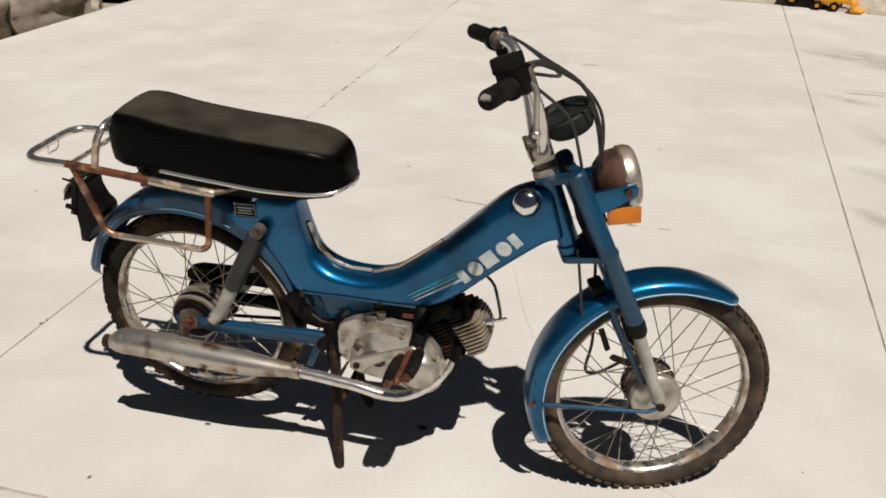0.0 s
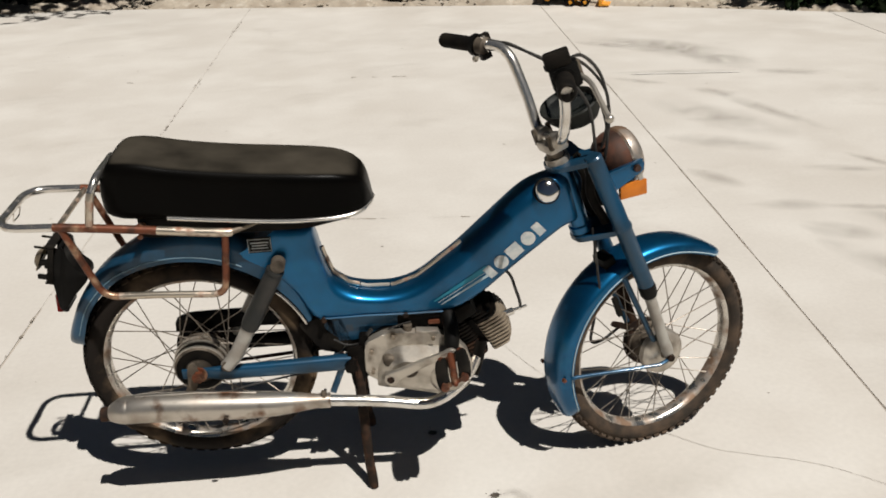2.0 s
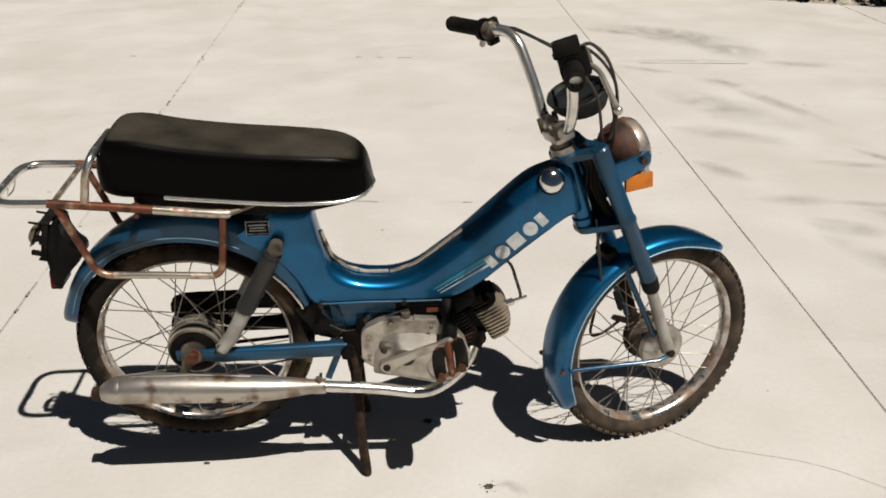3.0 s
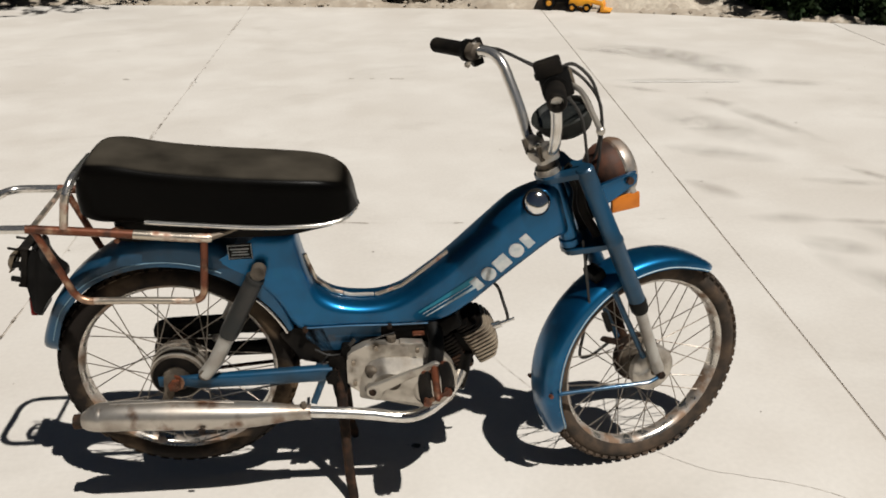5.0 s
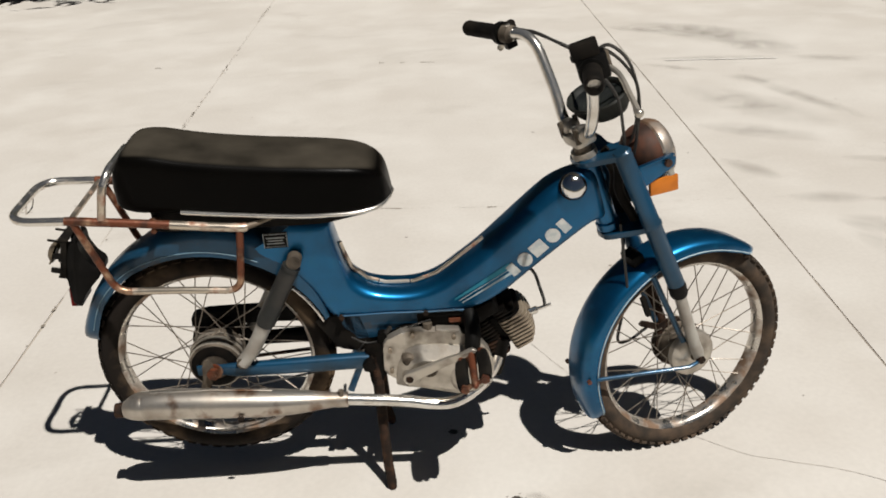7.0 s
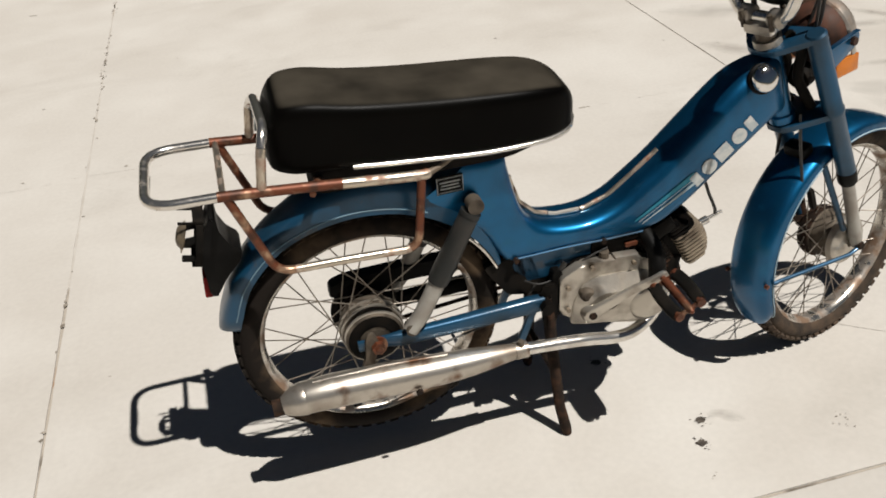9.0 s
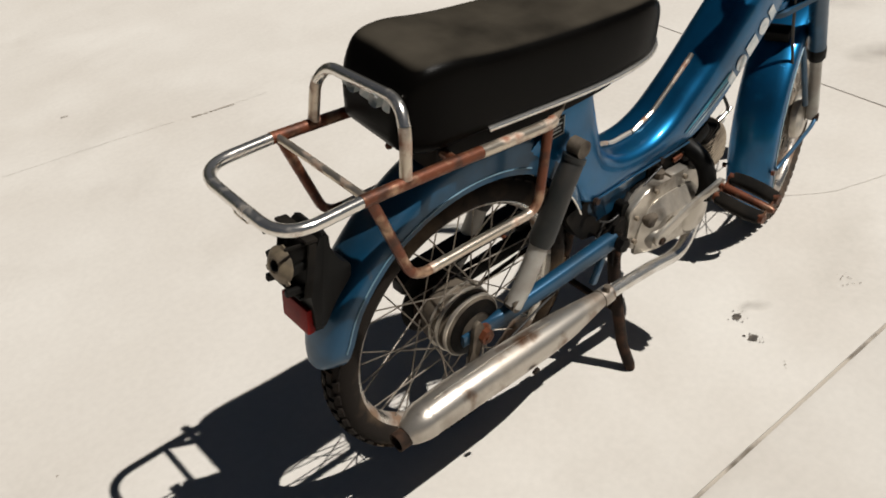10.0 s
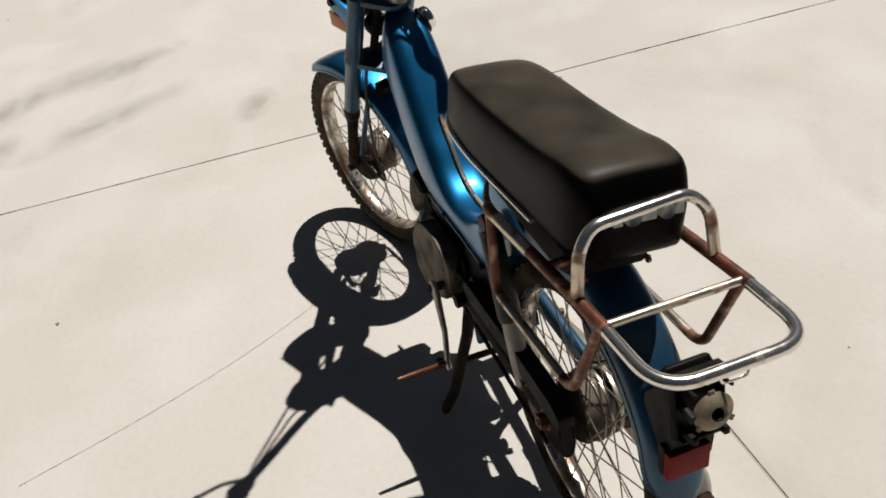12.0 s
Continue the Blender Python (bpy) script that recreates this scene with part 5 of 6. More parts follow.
def make_front():
    """Fork, front wheel, mudguard, lamp and handlebar, in the steering's own space."""
    def sp(name, bm, mat, label="", parent=moped, angle=35):
        return part(name, bm, mat, parent, label, m=STEER if parent is moped else None, angle=angle)
    X, low = WHEEL_X, WHEEL_Z
    for s in both(0.066):
        leg = sp("fork_leg", tube([(X - 0.028, s, 0.042), (X - 0.0275, s, 0.038), (X - 0.013, s, -0.130), (X - 0.0125, s, -0.134), (X - 0.012, s, -0.142), (X - 0.0115, s, -0.146), (X, s, -0.300)], [0.015, 0.0185, 0.0185, 0.0205, 0.0205, 0.0182, 0.0182], 26), BLUE_WORN, "matt blue telescopic fork leg")
        sp("dust_boot", tube([(X, s, -0.296), (X, s, -0.300), (X, s, -0.322), (X, s, -0.328)], [0.0185, 0.0195, 0.0188, 0.016], 24), BLACK, "", leg)
        sp("slider", tube([(X, s, -0.32), (X, s, -0.46), (X + 0.002, s * 0.97, -0.485), (X + 0.002, s * 0.95, -0.508)], [0.0128, 0.0128, 0.014, 0.010], 20), GREY_PAINT if s < 0 else RUST_DARK, "pale grey lower slider" if s < 0 else "rusty brown lower slider", leg)
        sp("axle_nut", rod((X, s * 1.02, low), (X, s * 1.2, low), 0.0095, seg=6), RUST_DARK, "rusty axle nut", leg)
    yoke = plate(rounded([(-0.026, -0.026), (X - 0.038, -0.076), (X - 0.012, -0.080), (X - 0.008, -0.05), (X - 0.018, 0.0), (X - 0.008, 0.05), (X - 0.012, 0.080), (X - 0.038, 0.076), (-0.026, 0.026)], 0.25), 0.026, 0.037, 0.003)
    sp("upper_yoke", yoke, BLUE_WORN, "blue upper fork yoke")
    yoke = plate(rounded([(-0.024, -0.020), (X - 0.028, -0.074), (X + 0.001, -0.078), (X + 0.004, -0.04), (X - 0.006, 0.0), (X + 0.004, 0.04), (X + 0.001, 0.078), (X - 0.028, 0.074), (-0.024, 0.020)], 0.22), -0.148, -0.136, 0.003)
    sp("lower_yoke", yoke, BLUE_WORN, "blue lower fork yoke")
    sp("wire_harness", tube(curve_points([(0.03, -0.02, 0.04), (0.045, -0.03, 0.0), (0.036, -0.02, -0.06), (0.045, -0.03, -0.13)]), 0.010, 10), BLACK_DUSTY, "dusty bundle of wires")
    sp("wire_harness", tube(curve_points([(0.035, 0.02, 0.03), (0.05, 0.01, -0.03), (0.04, 0.025, -0.09), (0.05, 0.02, -0.13)]), 0.009, 10), BLACK_DUSTY)
    sp("horn", lathe([(0.0005, -0.02), (0.022, -0.02), (0.026, -0.012), (0.026, 0.008), (0.014, 0.014), (0.0005, 0.014)], 28, Matrix.Translation((0.062, 0.0, -0.078)) @ Matrix.Rotation(radians(90), 4, "Z")), BLACK_DUSTY, "dusty black horn behind the lamp")

    # wheel
    wheel = part("front_wheel", RIM_MESH, RIM, moped, "dull chrome wheel with rust spots and thin wire spokes", m=STEER @ pose(X, 0, low, 0, 20))
    part("tyre", tyre_mesh("tyre", 66, [(-0.020, 0.010), (-0.0075, 0.011), (0.0075, 0.011), (0.020, 0.010)], TYRE, 0.0065), TYRE, wheel, "dusty black knobbly tyre")
    hub = [(0.016, -0.050), (0.024, -0.048), (0.038, -0.040), (0.047, -0.034), (0.050, -0.028), (0.050, 0.012), (0.053, 0.014), (0.053, 0.026), (0.046, 0.030), (0.018, 0.046)]
    part("hub", lathe(hub, 40), ALU_DIRTY, wheel, "grimy aluminium drum hub")
    part("brake_plate", lathe([(0.0005, 0.052), (0.034, 0.051), (0.052, 0.042), (0.058, 0.030), (0.058, 0.016), (0.050, 0.014)], 36), RUST_DARK, wheel, "dark rusty brake plate")
    part("hub_cover", lathe([(0.012, -0.053), (0.030, -0.0525), (0.046, -0.049), (0.053, -0.043), (0.0545, -0.036), (0.0545, -0.030), (0.050, -0.028), (0.012, -0.030)], 40, closed=True), ALU, wheel, "pale flat aluminium hub cover")
    add_spokes(wheel, 0.048, 0.022)
    sp("brake_arm", prism(rounded([(X - 0.012, low + 0.02), (X + 0.010, low + 0.02), (X - 0.05, low + 0.075), (X - 0.062, low + 0.068)], 0.2), 0.048, 0.055), RUST_DARK, "rusty brake arm")

    # mudguard, round the wheel
    rings, edge = [], []
    for deg in np.linspace(35.5, 186, 66):
        a = radians(deg)
        w = interp(deg, [(35.5, 0.032), (37, 0.039), (40, 0.045), (54, 0.049), (120, 0.049), (178, 0.047), (183, 0.043), (186, 0.034)])
        ro = interp(deg, [(35.5, 0.270), (60, 0.272), (100, 0.271), (150, 0.272), (192, 0.270)])
        ri = interp(deg, [(35.5, 0.253), (40, 0.248), (50, 0.243), (80, 0.240), (150, 0.236), (185, 0.236), (192, 0.240)])
        rings.append(fender_ring(X, low, a, ro, ri, w, soft=0.72))
        edge.append((a, ri + 0.004, w))
    guard = sp("front_mudguard", skin(bmesh.new(), rings), BLUE, "metallic blue front mudguard with a pale pinstripe", angle=50)
    for s in both(1):
        sp("pinstripe", tube([(X + r * math.cos(a), s * (w + 0.0008), low + r * math.sin(a)) for a, r, w in edge], 0.0013, 6), PIN, "", guard)
        a = radians(161)
        at = (X + 0.262 * math.cos(a), low + 0.262 * math.sin(a))
        sp("bolt", rod((at[0], s * 0.046, at[1]), (at[0], s * 0.053, at[1]), 0.005, seg=6), RUSTY, "", guard)
        if s < 0:
            stay_end = Vector((X + 0.243 * math.cos(a), s * 0.051, low + 0.243 * math.sin(a)))
            sp("stay", tube([(X - 0.004, s * 0.074, low - 0.002), (X - 0.03, s * 0.070, low - 0.004), stay_end + Vector((0.01, s * 0.004, 0)), stay_end], 0.0045, 10), BLUE_WORN, "thin light-blue mudguard stay", guard)
        sp("inner_strut", tube([(X - 0.035, s * 0.046, -0.265), (X - 0.03, s * 0.050, -0.33), (X - 0.018, s * 0.054, -0.45)], 0.0065, 10), BLUE_WORN, "blue inner strut", guard)
    sp("clamp_block", box((X - 0.045, 0.0, -0.232), (0.03, 0.05, 0.03), 0.006), BLACK, "black bracket on the mudguard", guard)
    sp("cable_guide", box((X - 0.065, -0.03, -0.335), (0.012, 0.012, 0.05), 0.003), BLACK_DUSTY)

    # headlamp with rim, brackets and side reflectors
    face = Matrix.Translation((0.113, 0, -0.021)) @ Matrix.Scale(0.98, 4) @ Matrix.Rotation(radians(8), 4, "Y") @ Matrix.Rotation(radians(-90), 4, "Z")
    lamp = sp("headlamp", lathe([(0.0005, -0.038), (0.020, -0.036), (0.040, -0.029), (0.053, -0.016), (0.0605, 0.002), (0.0615, 0.022)], 44, face), LAMP_SHELL, "headlamp with a rust-red shell and chrome rim")
    sp("rim", lathe([(0.0615, 0.016), (0.0645, 0.020), (0.0645, 0.034), (0.060, 0.044), (0.054, 0.048), (0.052, 0.046), (0.058, 0.040), (0.0605, 0.030), (0.0605, 0.018)], 44, face, closed=True), LAMP_RIM, "tarnished chrome lamp rim", lamp)
    sp("lens", lathe([(0.0005, 0.056), (0.025, 0.053), (0.045, 0.047), (0.0545, 0.043), (0.0545, 0.038), (0.0005, 0.038)], 40, face), LENS, "clear glass lamp lens", lamp)
    for s in both(1):
        out = rounded([(X - 0.016, -0.054), (0.142, -0.042), (0.148, -0.026), (0.140, -0.016), (X - 0.014, -0.008)], 0.15)
        sp("lamp_bracket", prism(out, s * 0.069 - 0.002, s * 0.069 + 0.002, 0.001), BLUE, "blue lamp bracket", lamp)
        sp("bracket_flange", box((0.105, s * 0.071, -0.012), (0.080, 0.010, 0.003), 0.001, Matrix.Rotation(radians(7), 4, "Y")), BLUE, "", lamp)
        sp("bolt", rod((0.127, s * 0.070, -0.029), (0.127, s * 0.078, -0.029), 0.008, seg=6), LAMP_SHELL, "", lamp)
        sp("lug", box((0.132, s * 0.066, -0.050), (0.012, 0.003, 0.024), 0.001), GREY_PAINT, "", lamp)
        m = Matrix.Translation((0.109, s * 0.064, -0.072)) @ Matrix.Rotation(radians(STEER_TILT - 3), 4, "Y")
        sp("side_reflector", box((0, 0, 0), (0.064, 0.009, 0.033), 0.0025, m), AMBER, "orange side reflector", lamp)

    # speedometer tub between the bars
    cup = Matrix.Translation((0.071, 0, 0.098)) @ Matrix.Diagonal((1.0, 1.27, 0.68, 1)) @ Matrix.Rotation(radians(-10), 4, "Y") @ Matrix.Rotation(radians(90), 4, "X")
    prof = [(0.0005, 0.0), (0.030, 0.0), (0.042, 0.005), (0.051, 0.024), (0.056, 0.050), (0.058, 0.060), (0.056, 0.065), (0.051, 0.061), (0.047, 0.050), (0.0005, 0.048)]
    tub = sp("speedometer", lathe(prof, 40, cup), TUB, "black plastic speedometer tub with a smoky dial")
    sp("dial", lathe([(0.0005, 0.0500), (0.042, 0.0510), (0.0455, 0.0525), (0.0455, 0.049)], 36, cup), DIAL, "", tub)
    sp("stem", tube([(0.0, 0, 0.03), (0.0, 0, 0.075)], [0.020, 0.018], 24), ALU_DIRTY, "worn aluminium handlebar stem")
    clamp = sp("bar_clamp", box((0.0, 0, 0.076), (0.046, 0.060, 0.022), 0.008), ALU, "pale worn bar clamp")
    for y in both(0.030):
        sp("clamp_lump", tube([(0.0, y - 0.013, 0.092), (0.0, y - 0.010, 0.092), (0.0, y + 0.010, 0.092), (0.0, y + 0.013, 0.092)], [0.013, 0.0175, 0.0175, 0.013], 20), ALU, "", clamp)
        for x in both(0.017):
            sp("clamp_bolt", rod((x, y, 0.078), (x, y, 0.110), 0.0055, seg=6), ALU_DIRTY, "", clamp)

    pts = [HANDLE_R[0], HANDLE_R[1], HANDLE_R[2], (0.014, -0.076, 0.150), (0.0, -0.050, 0.090), (0.0, 0.050, 0.090), (0.014, 0.076, 0.150), HANDLE_L[2], HANDLE_L[1], HANDLE_L[0]]
    sp("handlebar", tube(bent_points(pts, 0.05, 8), 0.011, 16), CHROME_CLEAN, "tall swept-back chrome handlebar")
    for s, (end, inner, bend) in ((-1, HANDLE_R), (1, HANDLE_L)):
        e, i = Vector(end), Vector(inner)
        d = (e - i).normalized()
        steps = 12
        run, rad = [], []
        for k in range(steps * 2):
            run.append(i.lerp(e, 0.02 + 0.98 * k / (steps * 2 - 1)))
            rad.append(0.0165 if k % 2 else 0.0155)
        rad[-1] = 0.013
        sp("grip", tube(run, rad, 18), BLACK_DUSTY, "ribbed black rubber grip")
        c = i - d * 0.018
        if s < 0:
            control = sp("control_block", box(c + Vector((0.004, 0, 0.004)), (0.052, 0.046, 0.046), 0.008, d.to_track_quat("Y", "Z").to_matrix().to_4x4()), BLACK, "bulky black throttle and switch block")
            sp("switch_top", box(c + Vector((0.0, 0.004, 0.036)), (0.046, 0.042, 0.026), 0.005, d.to_track_quat("Y", "Z").to_matrix().to_4x4()), BLACK_DUSTY, "", control)
            sp("lever_pivot", rod(c + Vector((0.026, -0.004, -0.012)), c + Vector((0.026, -0.004, 0.020)), 0.009, seg=14), ALU_DIRTY, "", control)
            sp("kill_switch", box(c + Vector((-0.022, 0.0, 0.030)), (0.012, 0.014, 0.012), 0.003), BLACK_DUSTY, "", control)
            sp("cable_stub", rod(c + Vector((0.018, 0.012, 0.012)), c + Vector((0.036, 0.030, 0.010)), 0.0055, seg=10), CABLE, "", control)
            sp("throttle_flange", rod(i - d * 0.004, i + d * 0.006, 0.0225, seg=24), BLACK, "", control)
        else:
            control = sp("control_block", tube([i - d * 0.030, i - d * 0.026, i - d * 0.006, i - d * 0.002], [0.014, 0.019, 0.019, 0.015], 24), ALU_DIRTY, "grimy clutch lever clamp")
            sp("grip_flange", rod(i - d * 0.002, i + d * 0.008, 0.0235, seg=24), BLACK, "", control)
            sp("clamp_screw", rod(i - d * 0.024 + Vector((0, 0, -0.024)), i - d * 0.024 + Vector((0, 0, 0.022)), 0.0055, seg=8), CHROME, "", control)
            sp("switch_box", box(i - d * 0.012 + Vector((0.012, 0, 0.012)), (0.022, 0.020, 0.020), 0.004), BLACK_DUSTY, "", control)
            sp("starter_knob", box(i - d * 0.020 + Vector((-0.004, 0, -0.020)), (0.024, 0.02, 0.014), 0.003), BLACK, "", control)
        tip = Vector(LEVER_R if s < 0 else LEVER_L)
        root = c + Vector((0.020, 0, 0.0))
        lever = curve_points([root, root.lerp(tip, 0.3) + Vector((0.012, 0, 0.004)), root.lerp(tip, 0.7) + Vector((0.006, 0, 0.002)), tip], 5)
        lv = sp("lever", tube(lever, [0.006, 0.006] + [0.0048] * (len(lever) - 2), 10), ALU, "pale aluminium brake lever")
        ball = bmesh.new()
        bmesh.ops.create_uvsphere(ball, u_segments=16, v_segments=10, radius=0.0075, matrix=Matrix.Translation(tip))
        sp("ball_end", ball, ALU, "", lv)

    # cables
    hr, hl = Vector(HANDLE_R[1]), Vector(HANDLE_L[1])
    loops = [
        [hr + Vector((0.03, 0.03, 0.02)), hr + Vector((0.07, 0.05, 0.005)), (0.098, -0.095, 0.20), (0.112, -0.06, 0.11), (0.100, -0.03, 0.03), (0.085, -0.02, -0.03)],
        [hr + Vector((0.03, 0.04, 0.0)), hr + Vector((0.062, 0.07, 0.0)), (0.096, -0.075, 0.20), (0.122, -0.05, 0.13), (0.110, -0.02, 0.05), (0.08, -0.01, 0.0)],
        [hr + Vector((0.02, 0.05, 0.01)), hr + Vector((0.042, 0.07, -0.03)), (0.060, -0.085, 0.15), (0.062, -0.062, 0.07), (0.055, -0.045, 0.0), (0.05, -0.04, -0.06)],
        [hl + Vector((0.015, -0.03, 0.008)), (0.040, 0.145, 0.258), (0.072, 0.085, 0.222), (0.102, 0.028, 0.188), (0.114, -0.02, 0.150), (0.105, -0.042, 0.07), (0.085, -0.03, 0.0)],
        [hl + Vector((0.015, -0.03, -0.004)), (0.034, 0.140, 0.265), (0.060, 0.080, 0.232), (0.078, 0.020, 0.205), (0.060, -0.070, 0.225), hr + Vector((0.035, 0.05, 0.0))],
    ]
    for k, run in enumerate(loops):
        sp("cable", tube(curve_points(run, 7), 0.0031, 8), CABLE, "black control cable")
    sp("cable", tube(curve_points([(0.01, -0.035, -0.12), (-0.005, -0.036, -0.19), (-0.024, -0.042, -0.265)]), 0.003, 8), CABLE)
    sp("cable", tube(curve_points([(0.06, 0.03, -0.13), (0.03, 0.055, -0.25), (-0.01, 0.060, -0.38), (-0.045, 0.058, -0.445), (-0.02, 0.057, -0.462), (0.03, 0.056, -0.455)]), 0.0036, 8), CABLE)


make_frame()
make_rear_mudguard()
make_swing_arm()
make_rear_wheel()
make_shocks()
make_seat()
make_rack()
make_tail_light()
make_exhaust()
make_engine()
make_cranks()
make_stand()
make_chain_side()
make_front()


# ---- beyond the concrete ----
def hump(x, y, table):
    return sum(h * math.exp(-((x - cx) / rx) ** 2 - ((y - cy) / ry) ** 2) for cx, cy, rx, ry, h in table)


def make_bank():
    """The strip of rubbly dirt along the slab's far edge, and the sand heap behind it."""
    rng = random.Random(11)
    bm = bmesh.new()
    cols, rows = 220, 16
    grid = []
    for i in range(cols + 1):
        x = -3.85 + 8.8 * i / cols
        line = []
        for j in range(rows + 1):
            f = j / rows
            y = far_edge(x) + 0.004 + 0.95 * f
            n = noise.fractal(Vector((x * 2.6, y * 2.6, 3)), 1.0, 2.0, 5)
            n2 = noise.fractal(Vector((x * 14, y * 14, 7)), 1.0, 2.0, 3)
            z = -0.03 + min(1, f * 5) * (0.055 + 0.05 * n + 0.035 * n2) - 0.05 * f
            z += min(1, f * 6) * interp(x, [(-4, 0), (-2.5, 0.0), (-1.5, 0.02), (-0.8, 0.05), (0.3, 0.05), (0.6, -0.02), (1.3, -0.02), (1.6, 0.09), (2.0, 0.05), (5, 0.0)])
            line.append(bm.verts.new((x, y, z)))
        grid.append(line)
    for a, b in zip(grid, grid[1:]):
        for j in range(rows):
            bm.faces.new((a[j], b[j], b[j + 1], a[j + 1]))
    thing("dirt_bank", bm, DIRT, "low strip of pale rubbly dirt along the edge of the concrete", "dirt", kind="stuff", angle=60)

    bm = bmesh.new()
    n = 90
    grid = []
    for i in range(n + 1):
        line = []
        for j in range(n + 1):
            x, y = 2.06 + 2.37 * i / n, 5.62 + 2.5 * j / n
            z = hump(x, y, [(2.985, 6.865, 0.59, 0.52, 0.59), (2.64, 7.11, 0.47, 0.47, 0.34), (3.42, 6.48, 0.38, 0.38, 0.20)]) - 0.06
            z += 0.045 * noise.fractal(Vector((x * 5, y * 5, 1)), 1.0, 2.0, 5) + 0.012 * noise.noise(Vector((x * 30, y * 30, 2)))
            if y < far_edge(x) + 0.12:
                z = min(z, -0.03 + 0.3 * max(0, y - far_edge(x)))
            line.append(bm.verts.new((x, y, z)))
        grid.append(line)
    for a, b in zip(grid, grid[1:]):
        for j in range(n):
            bm.faces.new((a[j], b[j], b[j + 1], a[j + 1]))
    thing("sand_heap", bm, SAND, "heap of pale sand and grit behind the concrete edge", "sand heap", kind="stuff", angle=60)

    bm = bmesh.new()
    for _ in range(260):
        x = rng.uniform(-3.2, 4.2)
        y = far_edge(x) + abs(rng.gauss(0.10, 0.25)) + 0.02
        r = rng.choice((0.006, 0.008, 0.011, 0.015, 0.022)) * rng.uniform(0.7, 1.3)
        own = bmesh.new()
        bmesh.ops.create_icosphere(own, subdivisions=1, radius=r)
        for v in own.verts:
            v.co *= 1 + 0.6 * noise.noise(v.co * (0.9 / r) + Vector((x * 7, y * 7, 0)))
            v.co.z *= 0.6
        z = 0.018 + interp(x, [(-2.5, -0.02), (-0.8, 0.03), (1.6, 0.055), (2.0, 0.01)]) * min(1, (y - far_edge(x)) * 3)
        bmesh.ops.transform(own, matrix=pose(x, y, z * min(1, (y - far_edge(x)) * 5), 0, 0, rng.uniform(0, 360)), verts=own.verts)
        merge(bm, own)
    thing("rubble", bm, ROCK, "scattered pale stones and lumps on the dirt strip", "rubble", kind="stuff", angle=60)


def boulder(x, y, z, size, seed, turn=0.0, label="big layered tan limestone block at the yard's edge"):
    bm = bmesh.new()
    bmesh.ops.create_cube(bm, size=1)
    bmesh.ops.subdivide_edges(bm, edges=bm.edges[:], cuts=9, use_grid_fill=True)
    for v in bm.verts:
        q = v.co.normalized() * 0.62
        v.co = v.co.lerp(q, 0.28)
        v.co *= 1 + 0.16 * noise.fractal(v.co * 3 + Vector((seed, 0, 0)), 1.0, 2.0, 5)
        v.co.x += 0.03 * math.sin(v.co.z * 22 + seed)
    bmesh.ops.scale(bm, vec=size, verts=bm.verts)
    return thing("boulder", bm, ROCK, label, "boulder", "limestone blocks", m=pose(x, y, z, 0, 0, turn), angle=60)


def dark_bin(x, y, turn, wide, tall):
    """A square dark bin with a lid and a rim."""
    bin_ob = holder("waste_bin", "dark brown plastic waste bin standing beside the concrete", "bin", m=pose(x, y, -0.04, 0, 0, turn), group="bins by the yard")
    rings = []
    for f, k in ((0, 0.86), (0.06, 0.88), (0.9, 1.0), (0.94, 1.04), (1.0, 1.04)):
        w = wide / 2 * k
        rings.append([Vector((px, py, tall * f)) for px, py in rounded([(-w, -w), (w, -w), (w, w), (-w, w)], 0.08)])
    part("body", skin(bmesh.new(), rings), DARK_TRIM, bin_ob)
    part("lid", box((0, 0, tall + 0.03), (wide * 1.08, wide * 1.08, 0.05), 0.015), BLACK, bin_ob)
    part("handle", rod((-wide * 0.3, -wide * 0.56, tall * 0.95), (wide * 0.3, -wide * 0.56, tall * 0.95), 0.014), BLACK, bin_ob)


def road_wheel(parent, x, y, r, wide):
    m = Matrix.Translation((x, y, r - 0.19))
    w = part("wheel", lathe([(r * 0.62, -wide / 2), (r * 0.93, -wide / 2), (r, -wide * 0.36), (r, wide * 0.36), (r * 0.93, wide / 2), (r * 0.62, wide / 2)], 40, closed=True), BLACK_DUSTY, parent, "flat dusty tyre", m=m)
    part("rim", lathe([(0.0005, -wide * 0.30), (r * 0.16, -wide * 0.36), (r * 0.22, -wide * 0.22), (r * 0.48, -wide * 0.20), (r * 0.58, -wide * 0.42), (r * 0.63, -wide * 0.46), (r * 0.63, 0.0), (0.0005, 0.0)], 40), ALU_DIRTY, w, "grey steel rim")


